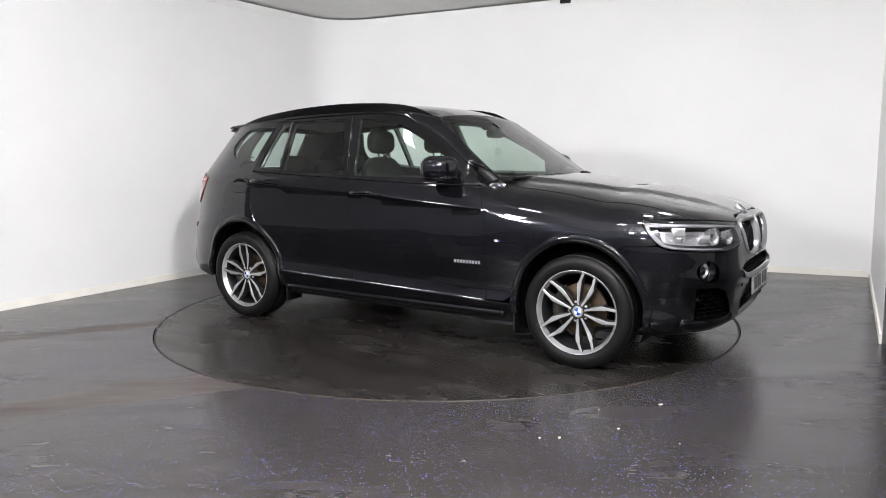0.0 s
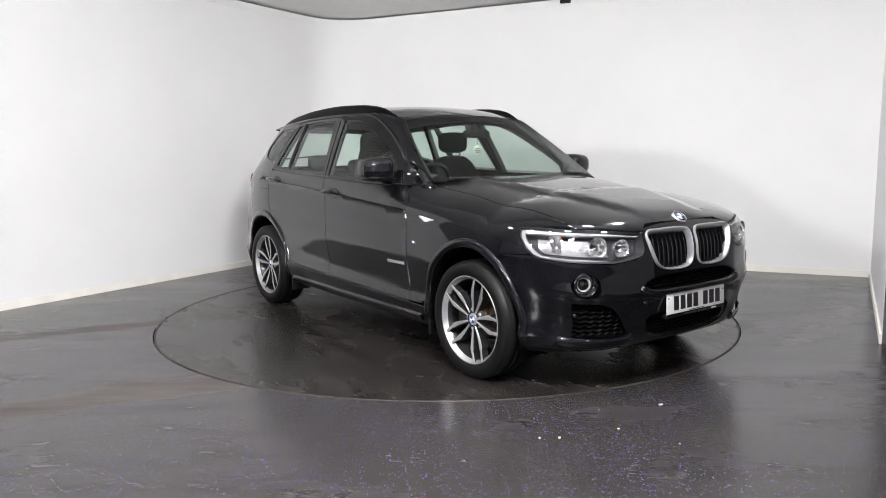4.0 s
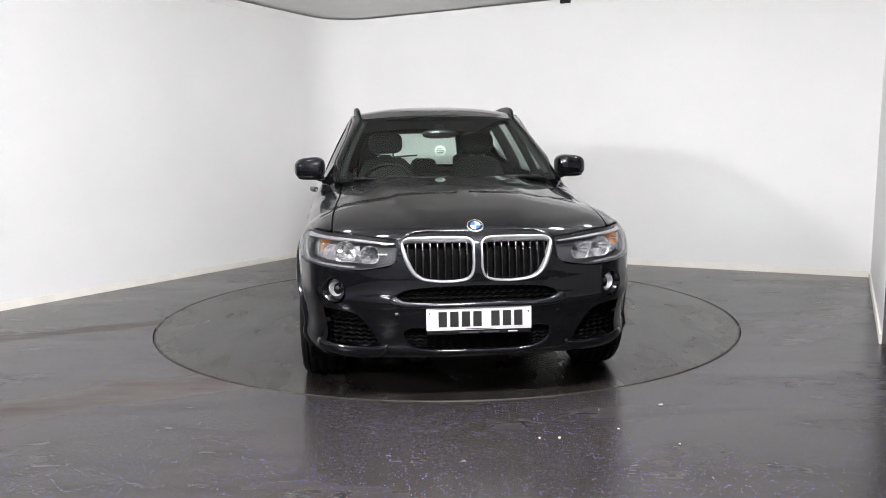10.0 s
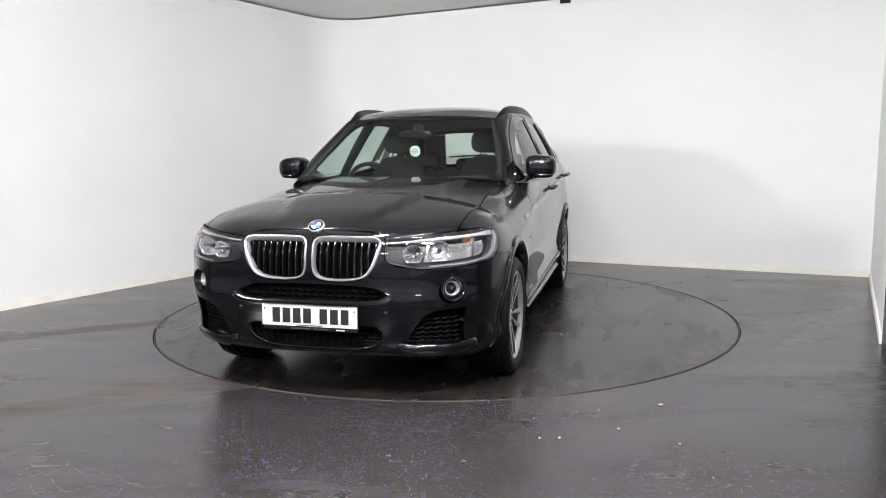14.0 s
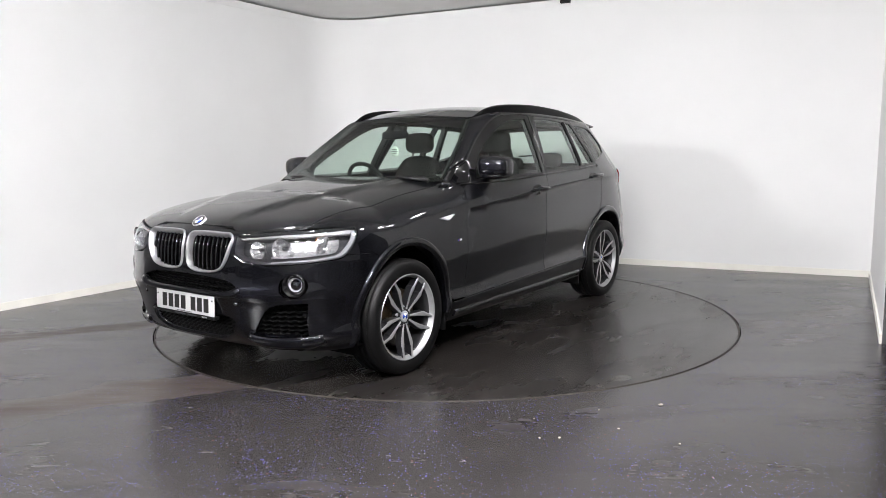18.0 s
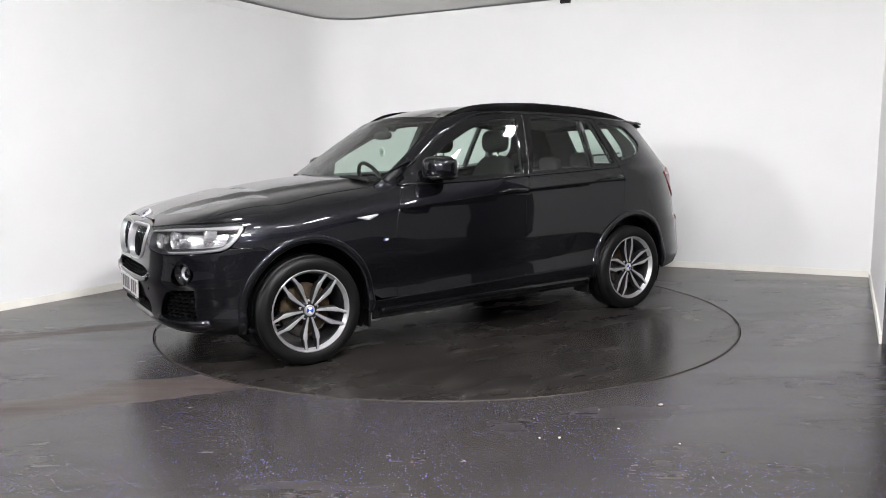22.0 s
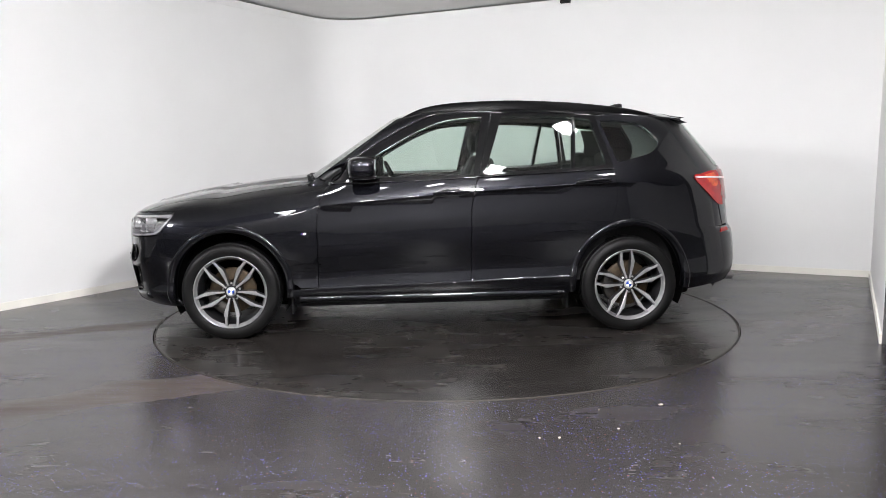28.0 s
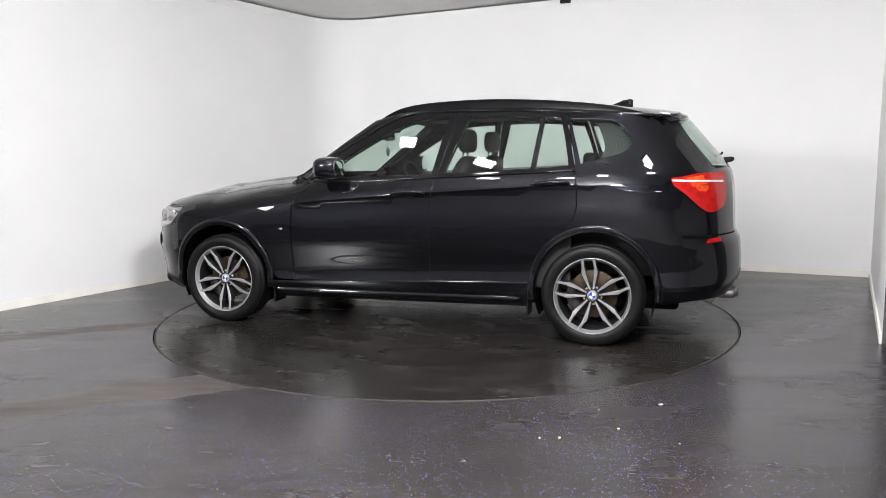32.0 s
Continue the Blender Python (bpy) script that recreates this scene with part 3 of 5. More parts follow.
box_m = pch((0.6, 6.2), (0.8, 5.6), (1.15, 4.4), (1.5, 3.6), (1.9, 3.4))
box_n = pch((0.7, 2.5), (1.5, 2.9), (1.9, 2.9))
nr = pch((0.3, 4.4), (0.5, 3.8), (0.75, 3.3), (0.95, 3.0), (1.1, 2.8), (1.3, 2.75), (1.6, 3.0))  # how square the rear corners are, over z


def y_fender(x, z):
    z0 = 0.68
    if z <= z0:
        return y_door(x, min(z, 0.9))
    h = hood_c(x) - z0
    t = min(0.9999, (z - z0) / h)
    return y_door(x, z0) * (1 - t ** box_m(x)) ** (1 / box_n(x))


def side_y(x, z):
    f = sstep(0.55, 0.98, x)
    if f <= 0:
        return y_door(x, z)
    if f >= 1:
        return y_fender(x, z)
    return y_door(x, z) * (1 - f) + y_fender(x, z) * f


def side(x, z):
    """Flank, over (x, z)."""
    return (x, side_y(x, z), z)


def wrap(s, z):
    """Flank that goes on round the corners to the middle of the front (s = 2.65) and of the rear (s = -2.70)."""
    if s > X0F:
        a = min(1.0, (s - X0F) / LF) * math.pi / 2
        return (X0F + (front_x(z) - X0F) * math.sin(a) ** (2 / NF), side_y(X0F, z) * math.cos(a) ** (2 / NF), z)
    if s < X0R:
        a = min(1.0, (X0R - s) / LR) * math.pi / 2
        return (X0R + (rear_x(z) - X0R) * math.sin(a) ** (2 / nr(z)), side_y(X0R, z) * max(0.0, math.cos(a)) ** (2 / nr(z)), z)
    return (s, side_y(s, z), z)


def wrap_front(s, z):
    """The same, carried on past the middle of the front to the other flank."""
    mid = X0F + LF
    if s > mid:
        q = wrap(2 * mid - s, z)
        return (q[0], -q[1], q[2])
    return wrap(s, z)


def s_of_y(y, z, front=True):
    w = side_y(X0F if front else X0R, z)
    a = math.acos(min(1.0, (max(0.0, y) / w) ** ((NF if front else nr(z)) / 2)))
    return X0F + LF * a * 2 / math.pi if front else X0R - LR * a * 2 / math.pi


def s_of_x(x, z):
    if x > X0F:
        return X0F + LF * 2 / math.pi * math.asin(min(1.0, ((x - X0F) / (front_x(z) - X0F)) ** (NF / 2)))
    if x < X0R:
        return X0R - LR * 2 / math.pi * math.asin(min(1.0, ((x - X0R) / (rear_x(z) - X0R)) ** (nr(z) / 2)))
    return x


def nose(y, z):
    """Front face, over (y, z)."""
    w = side_y(X0F, z)
    return (X0F + (front_x(z) - X0F) * max(0.0, 1 - (min(abs(y), w) / w) ** NF) ** (1 / NF), y, z)


def tail(y, z):
    w = side_y(X0R, z)
    return (X0R + (rear_x(z) - X0R) * max(0.0, 1 - (min(abs(y), w) / w) ** nr(z)) ** (1 / nr(z)), y, z)


def hood_z(x, y):
    """Height of the same body over (x, y), seen from above."""
    y = abs(y)
    lo, hi = 0.70, 1.13
    for _ in range(26):
        z = (lo + hi) / 2
        if x <= X0F:
            out = z >= hood_c(x) or y > side_y(x, z)
        else:
            fx = front_x(z)
            out = fx <= x or (y / side_y(X0F, z)) ** NF + ((x - X0F) / (fx - X0F)) ** NF > 1
        if out:
            hi = z
        else:
            lo = z
    return (lo + hi) / 2


dome_half = pch((0.9, 0.52), (1.5, 0.42), (2.2, 0.24))


def hood(x, y):
    d = dome_half(x)
    rise = 0.016 * (1 - sstep(d - 0.07, d + 0.03, abs(y))) * sstep(2.2, 1.9, x)
    return (x, y, hood_z(x, y) + rise)


def screen(y, z):
    """Windscreen over (y, z)."""
    return (0.915 - (z - 1.12) * 1.50 - 0.21 * y * y + 0.10 * (z - 1.12) * (1.58 - z), y, z)


ws_half = pch((1.08, 0.750), (1.15, 0.735), (1.36, 0.660), (1.53, 0.580), (1.6, 0.55))
ws_top = lambda y: 1.552 - 0.08 * y * y
roof_c = pch((-2.05, 1.530), (-1.85, 1.565), (-1.5, 1.610), (-1.0, 1.646), (-0.5, 1.656), (-0.2, 1.645), (0.0, 1.622), (0.15, 1.590), (0.27, 1.555), (0.45, 1.49))


def roof(x, y):
    r = roof_half(x)
    t = abs(y) / r
    z = roof_c(x) - (roof_c(x) - roof_edge_z(x)) * t ** 2.6
    xf = screen(y, ws_top(y))[0]
    if x > xf - 0.3:
        # the front edge comes down to the top of the windscreen
        zf = roof_c(xf) - (roof_c(xf) - roof_edge_z(xf)) * min(1.0, abs(y) / roof_half(xf)) ** 2.6
        z -= max(0.0, zf - ws_top(y) - 0.002) * sstep(xf - 0.3, xf, x)
    return (x, y, z)


# ---- outlines on the flank ----
ARCH_F, ARCH_R = (HX, HZ + 0.015), (-HX - 0.005, HZ + 0.02)


def arch(c, rx, rz, a0, a1, n=28):
    return [Vector((c[0] + rx * math.cos(radians(a0 + (a1 - a0) * k / n)), c[1] + rz * math.sin(radians(a0 + (a1 - a0) * k / n)))) for k in range(n + 1)]


def seg(p, q, h=0.035):
    p, q = Vector(p), Vector(q)
    k = max(1, int((q - p).length / h))
    return [p + (q - p) * i / k for i in range(k)]


GAP = 0.0028


def on_wrap(pts):
    """Outline points given by (x, z), as (s, z)."""
    return [Vector((s_of_x(q[0], q[1]), q[1])) for q in pts]



ORX, ORZ = 0.408, 0.424  # body opening at the wheels, covered by the arch trims
SILL = 0.30
door_f = lambda z: 0.795 if z < 0.8 else (0.80 - 0.05 * ((z - 0.8) / 0.2) ** 1.5 if z < 1.0 else 0.75 - 0.8 * (z - 1.0))
door_b = lambda z: -0.277 if z < 0.86 else -0.277 - 0.05 * ((z - 0.86) / 0.26) ** 1.4
lamp_top = pch((0.38, 0.861), (0.425, 0.866), (0.60, 0.884), (0.715, 0.893), (0.80, 0.898))  # upper edge of the headlamps, z over y
hood_line = pch((0.70, 0.735), (0.95, 0.700), (1.2, 0.700), (1.5, 0.715), (1.75, 0.715), (2.1, 0.715))  # hood edge, y over x


def hood_edge_z(x):
    return hood_z(x, hood_line(x))


def make_side_panels():
    crease = []
    for x0, x1 in ((0.78, -1.29),):
        for d in (-0.005, 0.0, 0.005):
            crease.append([Vector((x, shoulder_x(x) + d)) for x in np.linspace(x0, x1, 80)])
            crease.append([Vector((x, low_x(x) + d)) for x in np.linspace(x0, x1, 80)])
    rear_crease = [on_wrap([Vector((x, shoulder_x(x) + d)) for x in np.linspace(-1.305, -1.83, 22)]) for d in (-0.005, 0.0, 0.005)]
    # front wing
    xt = 1.95
    while hood_z(xt, 0.715) < lamp_top(0.715) + 0.004:
        xt -= 0.004
    top = [Vector((x, hood_edge_z(x) - 0.002)) for x in np.linspace(xt, 0.70, 38)]
    top = [Vector((s_of_x(q.x, q.y), q.y)) for q in top]
    o = on_wrap(arch(ARCH_F, ORX, ORZ, 172, 60, 22))
    pts = [Vector((door_f(z) + GAP, z)) for z in np.linspace(1.055, 0.40, 24)] + seg((0.795 + GAP, 0.36), (ARCH_F[0] - ORX + 0.003, 0.36))[:-1] + o
    s1 = s_of_x(1.70, 0.76)
    pts += seg(o[-1] + Vector((0.02, 0.0)), (s1, 0.752)) + seg((s1, 0.752), (s_of_x(1.865, 0.765), 0.757)) + path([(s_of_x(1.865, 0.765), 0.762), (s_of_x(1.78, 0.86), 0.86, 1), (s_of_x(1.765, 0.90), 0.902)], 0.03, False)[:-1]
    pts += [Vector((s_of_y(y, lamp_top(y) + 0.004), lamp_top(y) + 0.004)) for y in np.linspace(0.80, 0.722, 5)] + top
    panel("front_wing", car, PAINT, pts, wrap, both=True)
    # front door
    lo = [Vector((x, 0.305 - 0.012 * x)) for x in np.linspace(0.795 - GAP, -0.277 + GAP, 34)]
    fr = [Vector((door_b(z) + GAP, z)) for z in np.linspace(0.33, belt_x(-0.3) - 0.012, 24)]
    bl = [Vector((x, belt_x(x) - 0.012)) for x in np.linspace(-0.31, 0.66, 34)]
    fo = [Vector((door_f(z) - GAP, z)) for z in np.linspace(1.06, 0.33, 24)]
    panel("front_door", car, PAINT, lo + fr + bl + fo, side, both=True, lines=crease)
    # rear door
    lo = [Vector((x, 0.305 - 0.012 * x)) for x in np.linspace(-0.277 - GAP, -0.97, 22)]
    arc = [Vector((x, z)) for x, z in arch(ARCH_R, ORX + 0.002, ORZ + 0.002, 10, 62, 14) if z > 0.36]
    up = [Vector(q) for q in path([(-1.225, 0.75), (-1.278, 0.85, 1), (-1.297, 0.95, 1), (-1.292, 1.06, 1), (-1.275, 1.150)], 0.03, False)]
    bl = [Vector((x, belt_x(x) - 0.012)) for x in np.linspace(-1.24, -0.34, 30)]
    fo = [Vector((door_b(z) - GAP, z)) for z in np.linspace(belt_x(-0.3) - 0.03, 0.33, 26)]
    panel("rear_door", car, PAINT, lo + arc + up + bl + fo, side, both=True, lines=crease)
    # rear quarter, up round the rear window to the roof
    o = on_wrap(arch(ARCH_R, ORX, ORZ, 60, 170, 24))
    pts = on_wrap([Vector((q.x - 2 * GAP, q.y)) for q in reversed(up)]) + o
    sb = lambda z: s_of_x(-1.83, z)
    pts += seg((sb(0.45), 0.452), (s_of_y(0.84, 0.73, False), 0.735)) + seg((s_of_y(0.84, 0.73, False), 0.735), (s_of_y(0.725, 0.738, False), 0.738)) + seg((s_of_y(0.725, 0.738, False), 0.738), (s_of_y(0.73, 0.90, False), 0.90))
    pts += path([(s_of_y(0.73, 0.90, False), 0.90), (s_of_y(0.715, 1.10, False), 1.10), (s_of_y(0.600, 1.16, False), 1.16, 1), (s_of_y(0.515, 1.35, False), 1.35, 1), (s_of_y(0.46, 1.49, False), 1.495)], 0.035, False)
    pts += on_wrap([Vector((x, roof_edge_z(x) - 0.012)) for x in np.linspace(-1.68, -1.19, 16)])
    pts += on_wrap(seg((-1.195, 1.545), (-1.287, 1.165)))
    hole = path([(-1.222, 1.505), (-1.33, 1.505), (-1.49, 1.490), (-1.545, 1.468, 1), (-1.638, 1.365, 1), (-1.640, 1.335, 1), (-1.585, 1.278, 1), (-1.54, 1.258, 1), (-1.315, 1.202)], 0.03)
    hole = on_wrap(hole)
    panel("rear_quarter", car, PAINT, pts, wrap, holes=[hole], both=True, thick=0.03, lines=rear_crease)
    panel("quarter_window", car, GLASS_REAR, hole, wrap, off=-0.008, thick=0.0, both=True)
    lining = on_wrap(path([(-1.40, 1.50), (-1.52, 1.495), (-1.66, 1.38), (-1.66, 1.32), (-1.56, 1.24), (-1.40, 1.21), (-1.46, 1.33, 1)], 0.03))
    panel("rear_pillar_trim", car, DASH, lining, wrap, off=-0.055, thick=0.01, both=True)
    # window frames of the doors
    glass_f = path([(0.545, 1.115), (0.50, 1.185), (0.37, 1.285, 1), (0.10, 1.435, 1), (-0.10, 1.512, 1), (-0.25, 1.533, 1), (-0.373, 1.538), (-0.335, 1.36), (-0.292, 1.13)], 0.03)
    frame_f = [Vector((x, belt_x(x) - 0.008)) for x in np.linspace(0.72, -0.325, 30)] + seg((-0.328, 1.12), (-0.437, 1.566)) + path([(-0.437, 1.566), (-0.2, 1.567, 1), (0.02, 1.535, 1), (0.26, 1.42, 1), (0.50, 1.27, 1), (0.70, 1.125)], 0.03, False)
    panel("window_frame", car, GLOSS, frame_f, side, holes=[glass_f], both=True, thick=0.045, label="gloss black front door window frame")
    panel("front_door_window", car, GLASS, glass_f, side, off=-0.007, thick=0.0, both=True)
    glass_r = path([(-0.375, 1.140), (-0.515, 1.541), (-0.75, 1.545, 1), (-1.025, 1.530), (-0.985, 1.165)], 0.03)
    glass_q = path([(-1.012, 1.168), (-1.048, 1.527), (-1.155, 1.517), (-1.190, 1.40, 1), (-1.238, 1.192)], 0.03)
    frame_r = [Vector((x, belt_x(x) - 0.008)) for x in np.linspace(-0.333, -1.27, 30)] + seg((-1.282, 1.165), (-1.19, 1.545)) + [Vector((x, roof_edge_z(x) - 0.014)) for x in np.linspace(-1.185, -0.442, 20)] + seg((-0.443, 1.563), (-0.335, 1.122))
    panel("window_frame", car, GLOSS, frame_r, side, holes=[glass_r, glass_q], both=True, thick=0.045, label="gloss black rear door window frame")
    panel("rear_door_window", car, GLASS_REAR, glass_r, side, off=-0.007, thick=0.0, both=True)
    panel("rear_door_quarter_light", car, GLASS_REAR, glass_q, side, off=-0.007, thick=0.0, both=True)
    # sill skirt
    lo = [Vector((x, 0.236 - 0.010 * (x - 0.0))) for x in np.linspace(0.965, -0.965, 50)]
    hi = [Vector((x, low_x(x) - 0.004)) for x in np.linspace(-0.985, 0.975, 50)]
    panel("side_skirt", car, PAINT, lo + hi, side, off=0.012, both=True)
    return glass_f


make_side_panels()

# hood
XT = 1.95
while hood_z(XT, 0.715) < lamp_top(0.715) + 0.004:
    XT -= 0.004
ho = [Vector((x, -hood_line(x) + 0.003)) for x in np.linspace(0.86, XT, 34)]
fr = [Vector((nose(y, lamp_top(y) + 0.005)[0], y)) for y in np.linspace(0.71, 0.392, 14)] + [Vector((x, y)) for y, x in ((0.30, 2.142), (0.2, 2.147), (0.1, 2.150), (0.0, 2.151))]
ho += [Vector((q.x, -q.y)) for q in fr] + list(reversed(fr))[1:]
ho += [Vector((x, hood_line(x) - 0.003)) for x in np.linspace(XT, 0.86, 34)]
ho += [Vector((0.95 - 0.22 * (y / 0.70) ** 2, y)) for y in np.linspace(0.68, -0.68, 24)]
panel("hood", car, PAINT, ho, hood, h=0.05)

# windscreen, pillars, roof
wo = [Vector((y, 1.10)) for y in np.linspace(-0.742, 0.742, 30)] + [Vector((ws_half(z), z)) for z in np.linspace(1.12, ws_top(0.55), 16)]
wo += [Vector((y, ws_top(y))) for y in np.linspace(0.555, -0.555, 24)] + [Vector((-ws_half(z), z)) for z in np.linspace(ws_top(0.55), 1.12, 16)]
panel("windscreen", car, GLASS, wo, screen, thick=0.0)
win = [Vector((q.x * 0.965, 1.125 + (q.y - 1.10) * 0.932)) for q in wo]
panel("windscreen_surround", car, UNDER, wo, screen, holes=[win], off=-0.004, thick=0.0)


def strip_between(name, material, la, lb, rows=4, bulge=0.012, both=True, label=""):
    """A smooth skin from one space line to another, bowed outwards."""
    n = len(la)
    P, F = [], []
    for i in range(n):
        a, b = Vector(la[i]), Vector(lb[i])
        out = ((a + b) / 2 - Vector((0, 0, 0.9)))
        out = Vector((0.35, out.y, out.z)).normalized()
        for k in range(rows + 1):
            t = k / rows
            P.append(a.lerp(b, t) + out * bulge * 4 * t * (1 - t))
    m = rows + 1
    for i in range(n - 1):
        for k in range(rows):
            F.append([m * i + k, m * i + k + 1, m * i + m + k + 1, m * i + m + k])
    ob = mesh_ob(name, P, F, material, car, label)
    if both:
        mesh_ob(name, [(q.x, -q.y, q.z) for q in P], [f[::-1] for f in F], material, car, label)
    return ob


fr_line = path([(0.755, 1.072), (0.72, 1.118, 1), (0.50, 1.272, 1), (0.26, 1.422, 1), (0.02, 1.537, 1), (-0.06, 1.553)], 0.03, False)
outer = [side(q.x, q.y) for q in fr_line]
inner = []
for i, q in enumerate(fr_line):
    t = i / (len(fr_line) - 1)
    z = 1.072 + (ws_top(0.55) - 1.072) * min(1.0, t * 1.18)
    if t * 1.18 <= 1:
        inner.append(screen(ws_half(z), z))
    else:
        x = screen(0.55, 1.53)[0] * (1 - (t * 1.18 - 1) / 0.18) + (-0.06) * (t * 1.18 - 1) / 0.18
        inner.append(roof(x, roof_half(x) * 0.97))
# the foot of the pillar runs down inside the wing
outer.insert(0, Vector(outer[0]) + Vector((0.05, -0.03, -0.05)))
inner.insert(0, Vector(inner[0]) + Vector((0.02, -0.05, -0.06)))
strip_between("a_pillar", PAINT, outer, inner)
ro = [Vector((x, -roof_half(x) * 0.985)) for x in np.linspace(-1.86, 0.08, 36)] + [Vector((screen(y, ws_top(y))[0] - 0.012, y)) for y in np.linspace(-0.55, 0.55, 24)]
ro += [Vector((x, roof_half(x) * 0.985)) for x in np.linspace(0.08, -1.86, 36)]
panel("roof", car, PAINT, ro, roof, h=0.06)
# cant rail between roof and window frames
cant_a = [roof(x, roof_half(x) * 0.975) for x in np.linspace(-1.75, 0.05, 32)]
cant_b = [side(x, min(roof_edge_z(x) - 0.016, roof(x, roof_half(x) * 0.975)[2] - 0.006)) for x in np.linspace(-1.75, 0.05, 32)]
strip_between("cant_rail", GLOSS, cant_a, cant_b, bulge=0.008)

# bumpers

def fy(pts):
    """(y, z) corners of a front detail as (s, z)."""
    return [(s_of_y(q[0], q[1]), q[1], *q[2:]) for q in pts]


HEADLAMP = [(s_of_y(0.392, 0.860), 0.860), (s_of_y(0.60, 0.880), 0.880, 1), (s_of_x(1.90, 0.893), 0.893, 1), (s_of_x(1.775, 0.897), 0.897), (s_of_x(1.79, 0.86), 0.86, 1), (s_of_x(1.875, 0.765), 0.765, 1), (s_of_x(1.93, 0.742), 0.742, 1), (s_of_y(0.60, 0.718), 0.718, 1), (s_of_y(0.46, 0.736), 0.736, 1), (s_of_y(0.405, 0.760), 0.760, 1)]
KIDNEY = [(0.018, 0.800, 1), (0.024, 0.852, 1), (0.060, 0.868, 1), (0.29, 0.869, 1), (0.345, 0.866, 1), (0.372, 0.846, 1), (0.366, 0.795, 1), (0.343, 0.733, 1), (0.300, 0.682, 1), (0.22, 0.660, 1), (0.080, 0.661, 1), (0.028, 0.690, 1)]
UPPER = [(0.0, 0.637), (0.19, 0.634, 1), (0.34, 0.622, 1), (0.415, 0.588, 1), (0.40, 0.560, 1), (0.30, 0.556, 1), (0.0, 0.552)]
LOWER = [(0.0, 0.428), (0.33, 0.428), (0.372, 0.402, 1), (0.345, 0.330, 1), (0.26, 0.290, 1), (0.15, 0.280, 1), (0.0, 0.278)]
BRAKE = [(0.768, 0.515), (0.645, 0.508, 1), (0.580, 0.480, 1), (0.485, 0.340), (0.56, 0.326, 1), (0.755, 0.336)]
FOG_C = (0.712, 0.610)
FOG = [(FOG_C[0] + 0.062 * math.cos(k * math.pi / 10), FOG_C[1] - 0.006 + 0.062 * math.sin(k * math.pi / 10), 1) for k in range(20)]


def mirror_yz(pts):
    return [Vector((-q[0], q[1])) for q in reversed(pts)]


def front_end():
    lower_edge = pch((0.0, 0.262), (0.3, 0.264), (0.5, 0.262), (0.75, 0.238), (0.9, 0.228))
    # bumper skin, left half and its twin
    right = path([(s_of_x(1.70, 0.748), 0.748), (s_of_x(1.79, 0.60), 0.60)], 0.03, False)
    a = on_wrap(arch(ARCH_F, ORX, ORZ, 60, -8, 16))
    top = [(s_of_x(1.70, 0.748), 0.748), (s_of_x(1.87, 0.750), 0.752), (s_of_x(1.93, 0.73), 0.730), (s_of_y(0.60, 0.708), 0.708), (s_of_y(0.45, 0.726), 0.726), (s_of_y(0.393, 0.756), 0.758), (s_of_y(0.386, 0.86), 0.864), (s_of_y(0.37, 0.878), 0.878), (s_of_y(0.30, 0.888), 0.888), (s_of_y(0.20, 0.893), 0.897), (LF + X0F, 0.899)]
    mid = LF + X0F
    half = path([(q[0], q[1]) for q in top], 0.03, False)[:-1]
    bot = [Vector((s_of_y(y, lower_edge(y)), lower_edge(y))) for y in np.linspace(0.0, 0.86, 34)]
    low = bot + seg((s_of_x(1.78, 0.26), 0.25), a[-1]) + list(reversed(a))

    def over(run):
        return [Vector((2 * mid - q[0], q[1])) for q in reversed(run)]

    pts = half + [Vector((mid, 0.899))] + over(half) + over(low[:-1])[:-1] + low[:-1]
    holes = []
    for poly, h in ((fy(FOG), 0.02), (fy(BRAKE), 0.025), (fy(KIDNEY), 0.025)):
        one = path(poly, h)
        holes += [one, over(one)]
    for poly in (UPPER, LOWER):
        run = path([(q[0], q[1], *q[2:]) for q in fy(poly)], 0.025, False)
        holes.append([Vector(q) for q in run] + over(run)[1:-1])
    panel("front_bumper", car, PAINT, pts, wrap_front, holes=holes, h=0.04, thick=0.035)
    # dark backing behind the openings
    for w, z0, z1, d in ((0.80, 0.27, 0.665, -0.052), (0.38, 0.64, 0.885, -0.070)):
        back = [Vector((y, z0)) for y in np.linspace(-w, w, 30)] + [Vector((y, z1)) for y in np.linspace(w, -w, 30)]
        panel("grille_backing", car, UNDER, back, nose, off=d, thick=0.0, h=0.06)


front_end()


def frame_ring(name, parent, material, outer, inner, surf, rise_o=0.004, rise_i=0.012, both=True, label="", depth=0.03):
    """A closed moulding between two outlines of the same count, domed outwards."""
    n = len(outer)
    P, F2 = [], []
    for i in range(n):
        o, a = Vector(outer[i]), Vector(inner[i])
        for t, r in ((0.0, -0.008), (0.0, rise_o), (0.3, (rise_o + rise_i) * 0.62), (0.7, rise_i), (1.0, rise_i * 0.7), (1.0, -depth)):
            q = o.lerp(a, t)
            P.append(lift(surf, q[0], q[1], r)[0])
    m = 6
    for i in range(n):
        j = (i + 1) % n
        for k in range(m - 1):
            F2.append([m * i + k, m * i + k + 1, m * j + k + 1, m * j + k])
    obs = [mesh_ob(name, P, F2, material, parent, label)]
    if both:
        obs.append(mesh_ob(name, [(q.x, -q.y, q.z) for q in P], [f[::-1] for f in F2], material, parent, label))
    for ob in obs:
        bm = bmesh.new()
        bm.from_mesh(ob.data)
        bmesh.ops.recalc_face_normals(bm, faces=bm.faces)
        bm.to_mesh(ob.data)
        bm.free()
    return obs


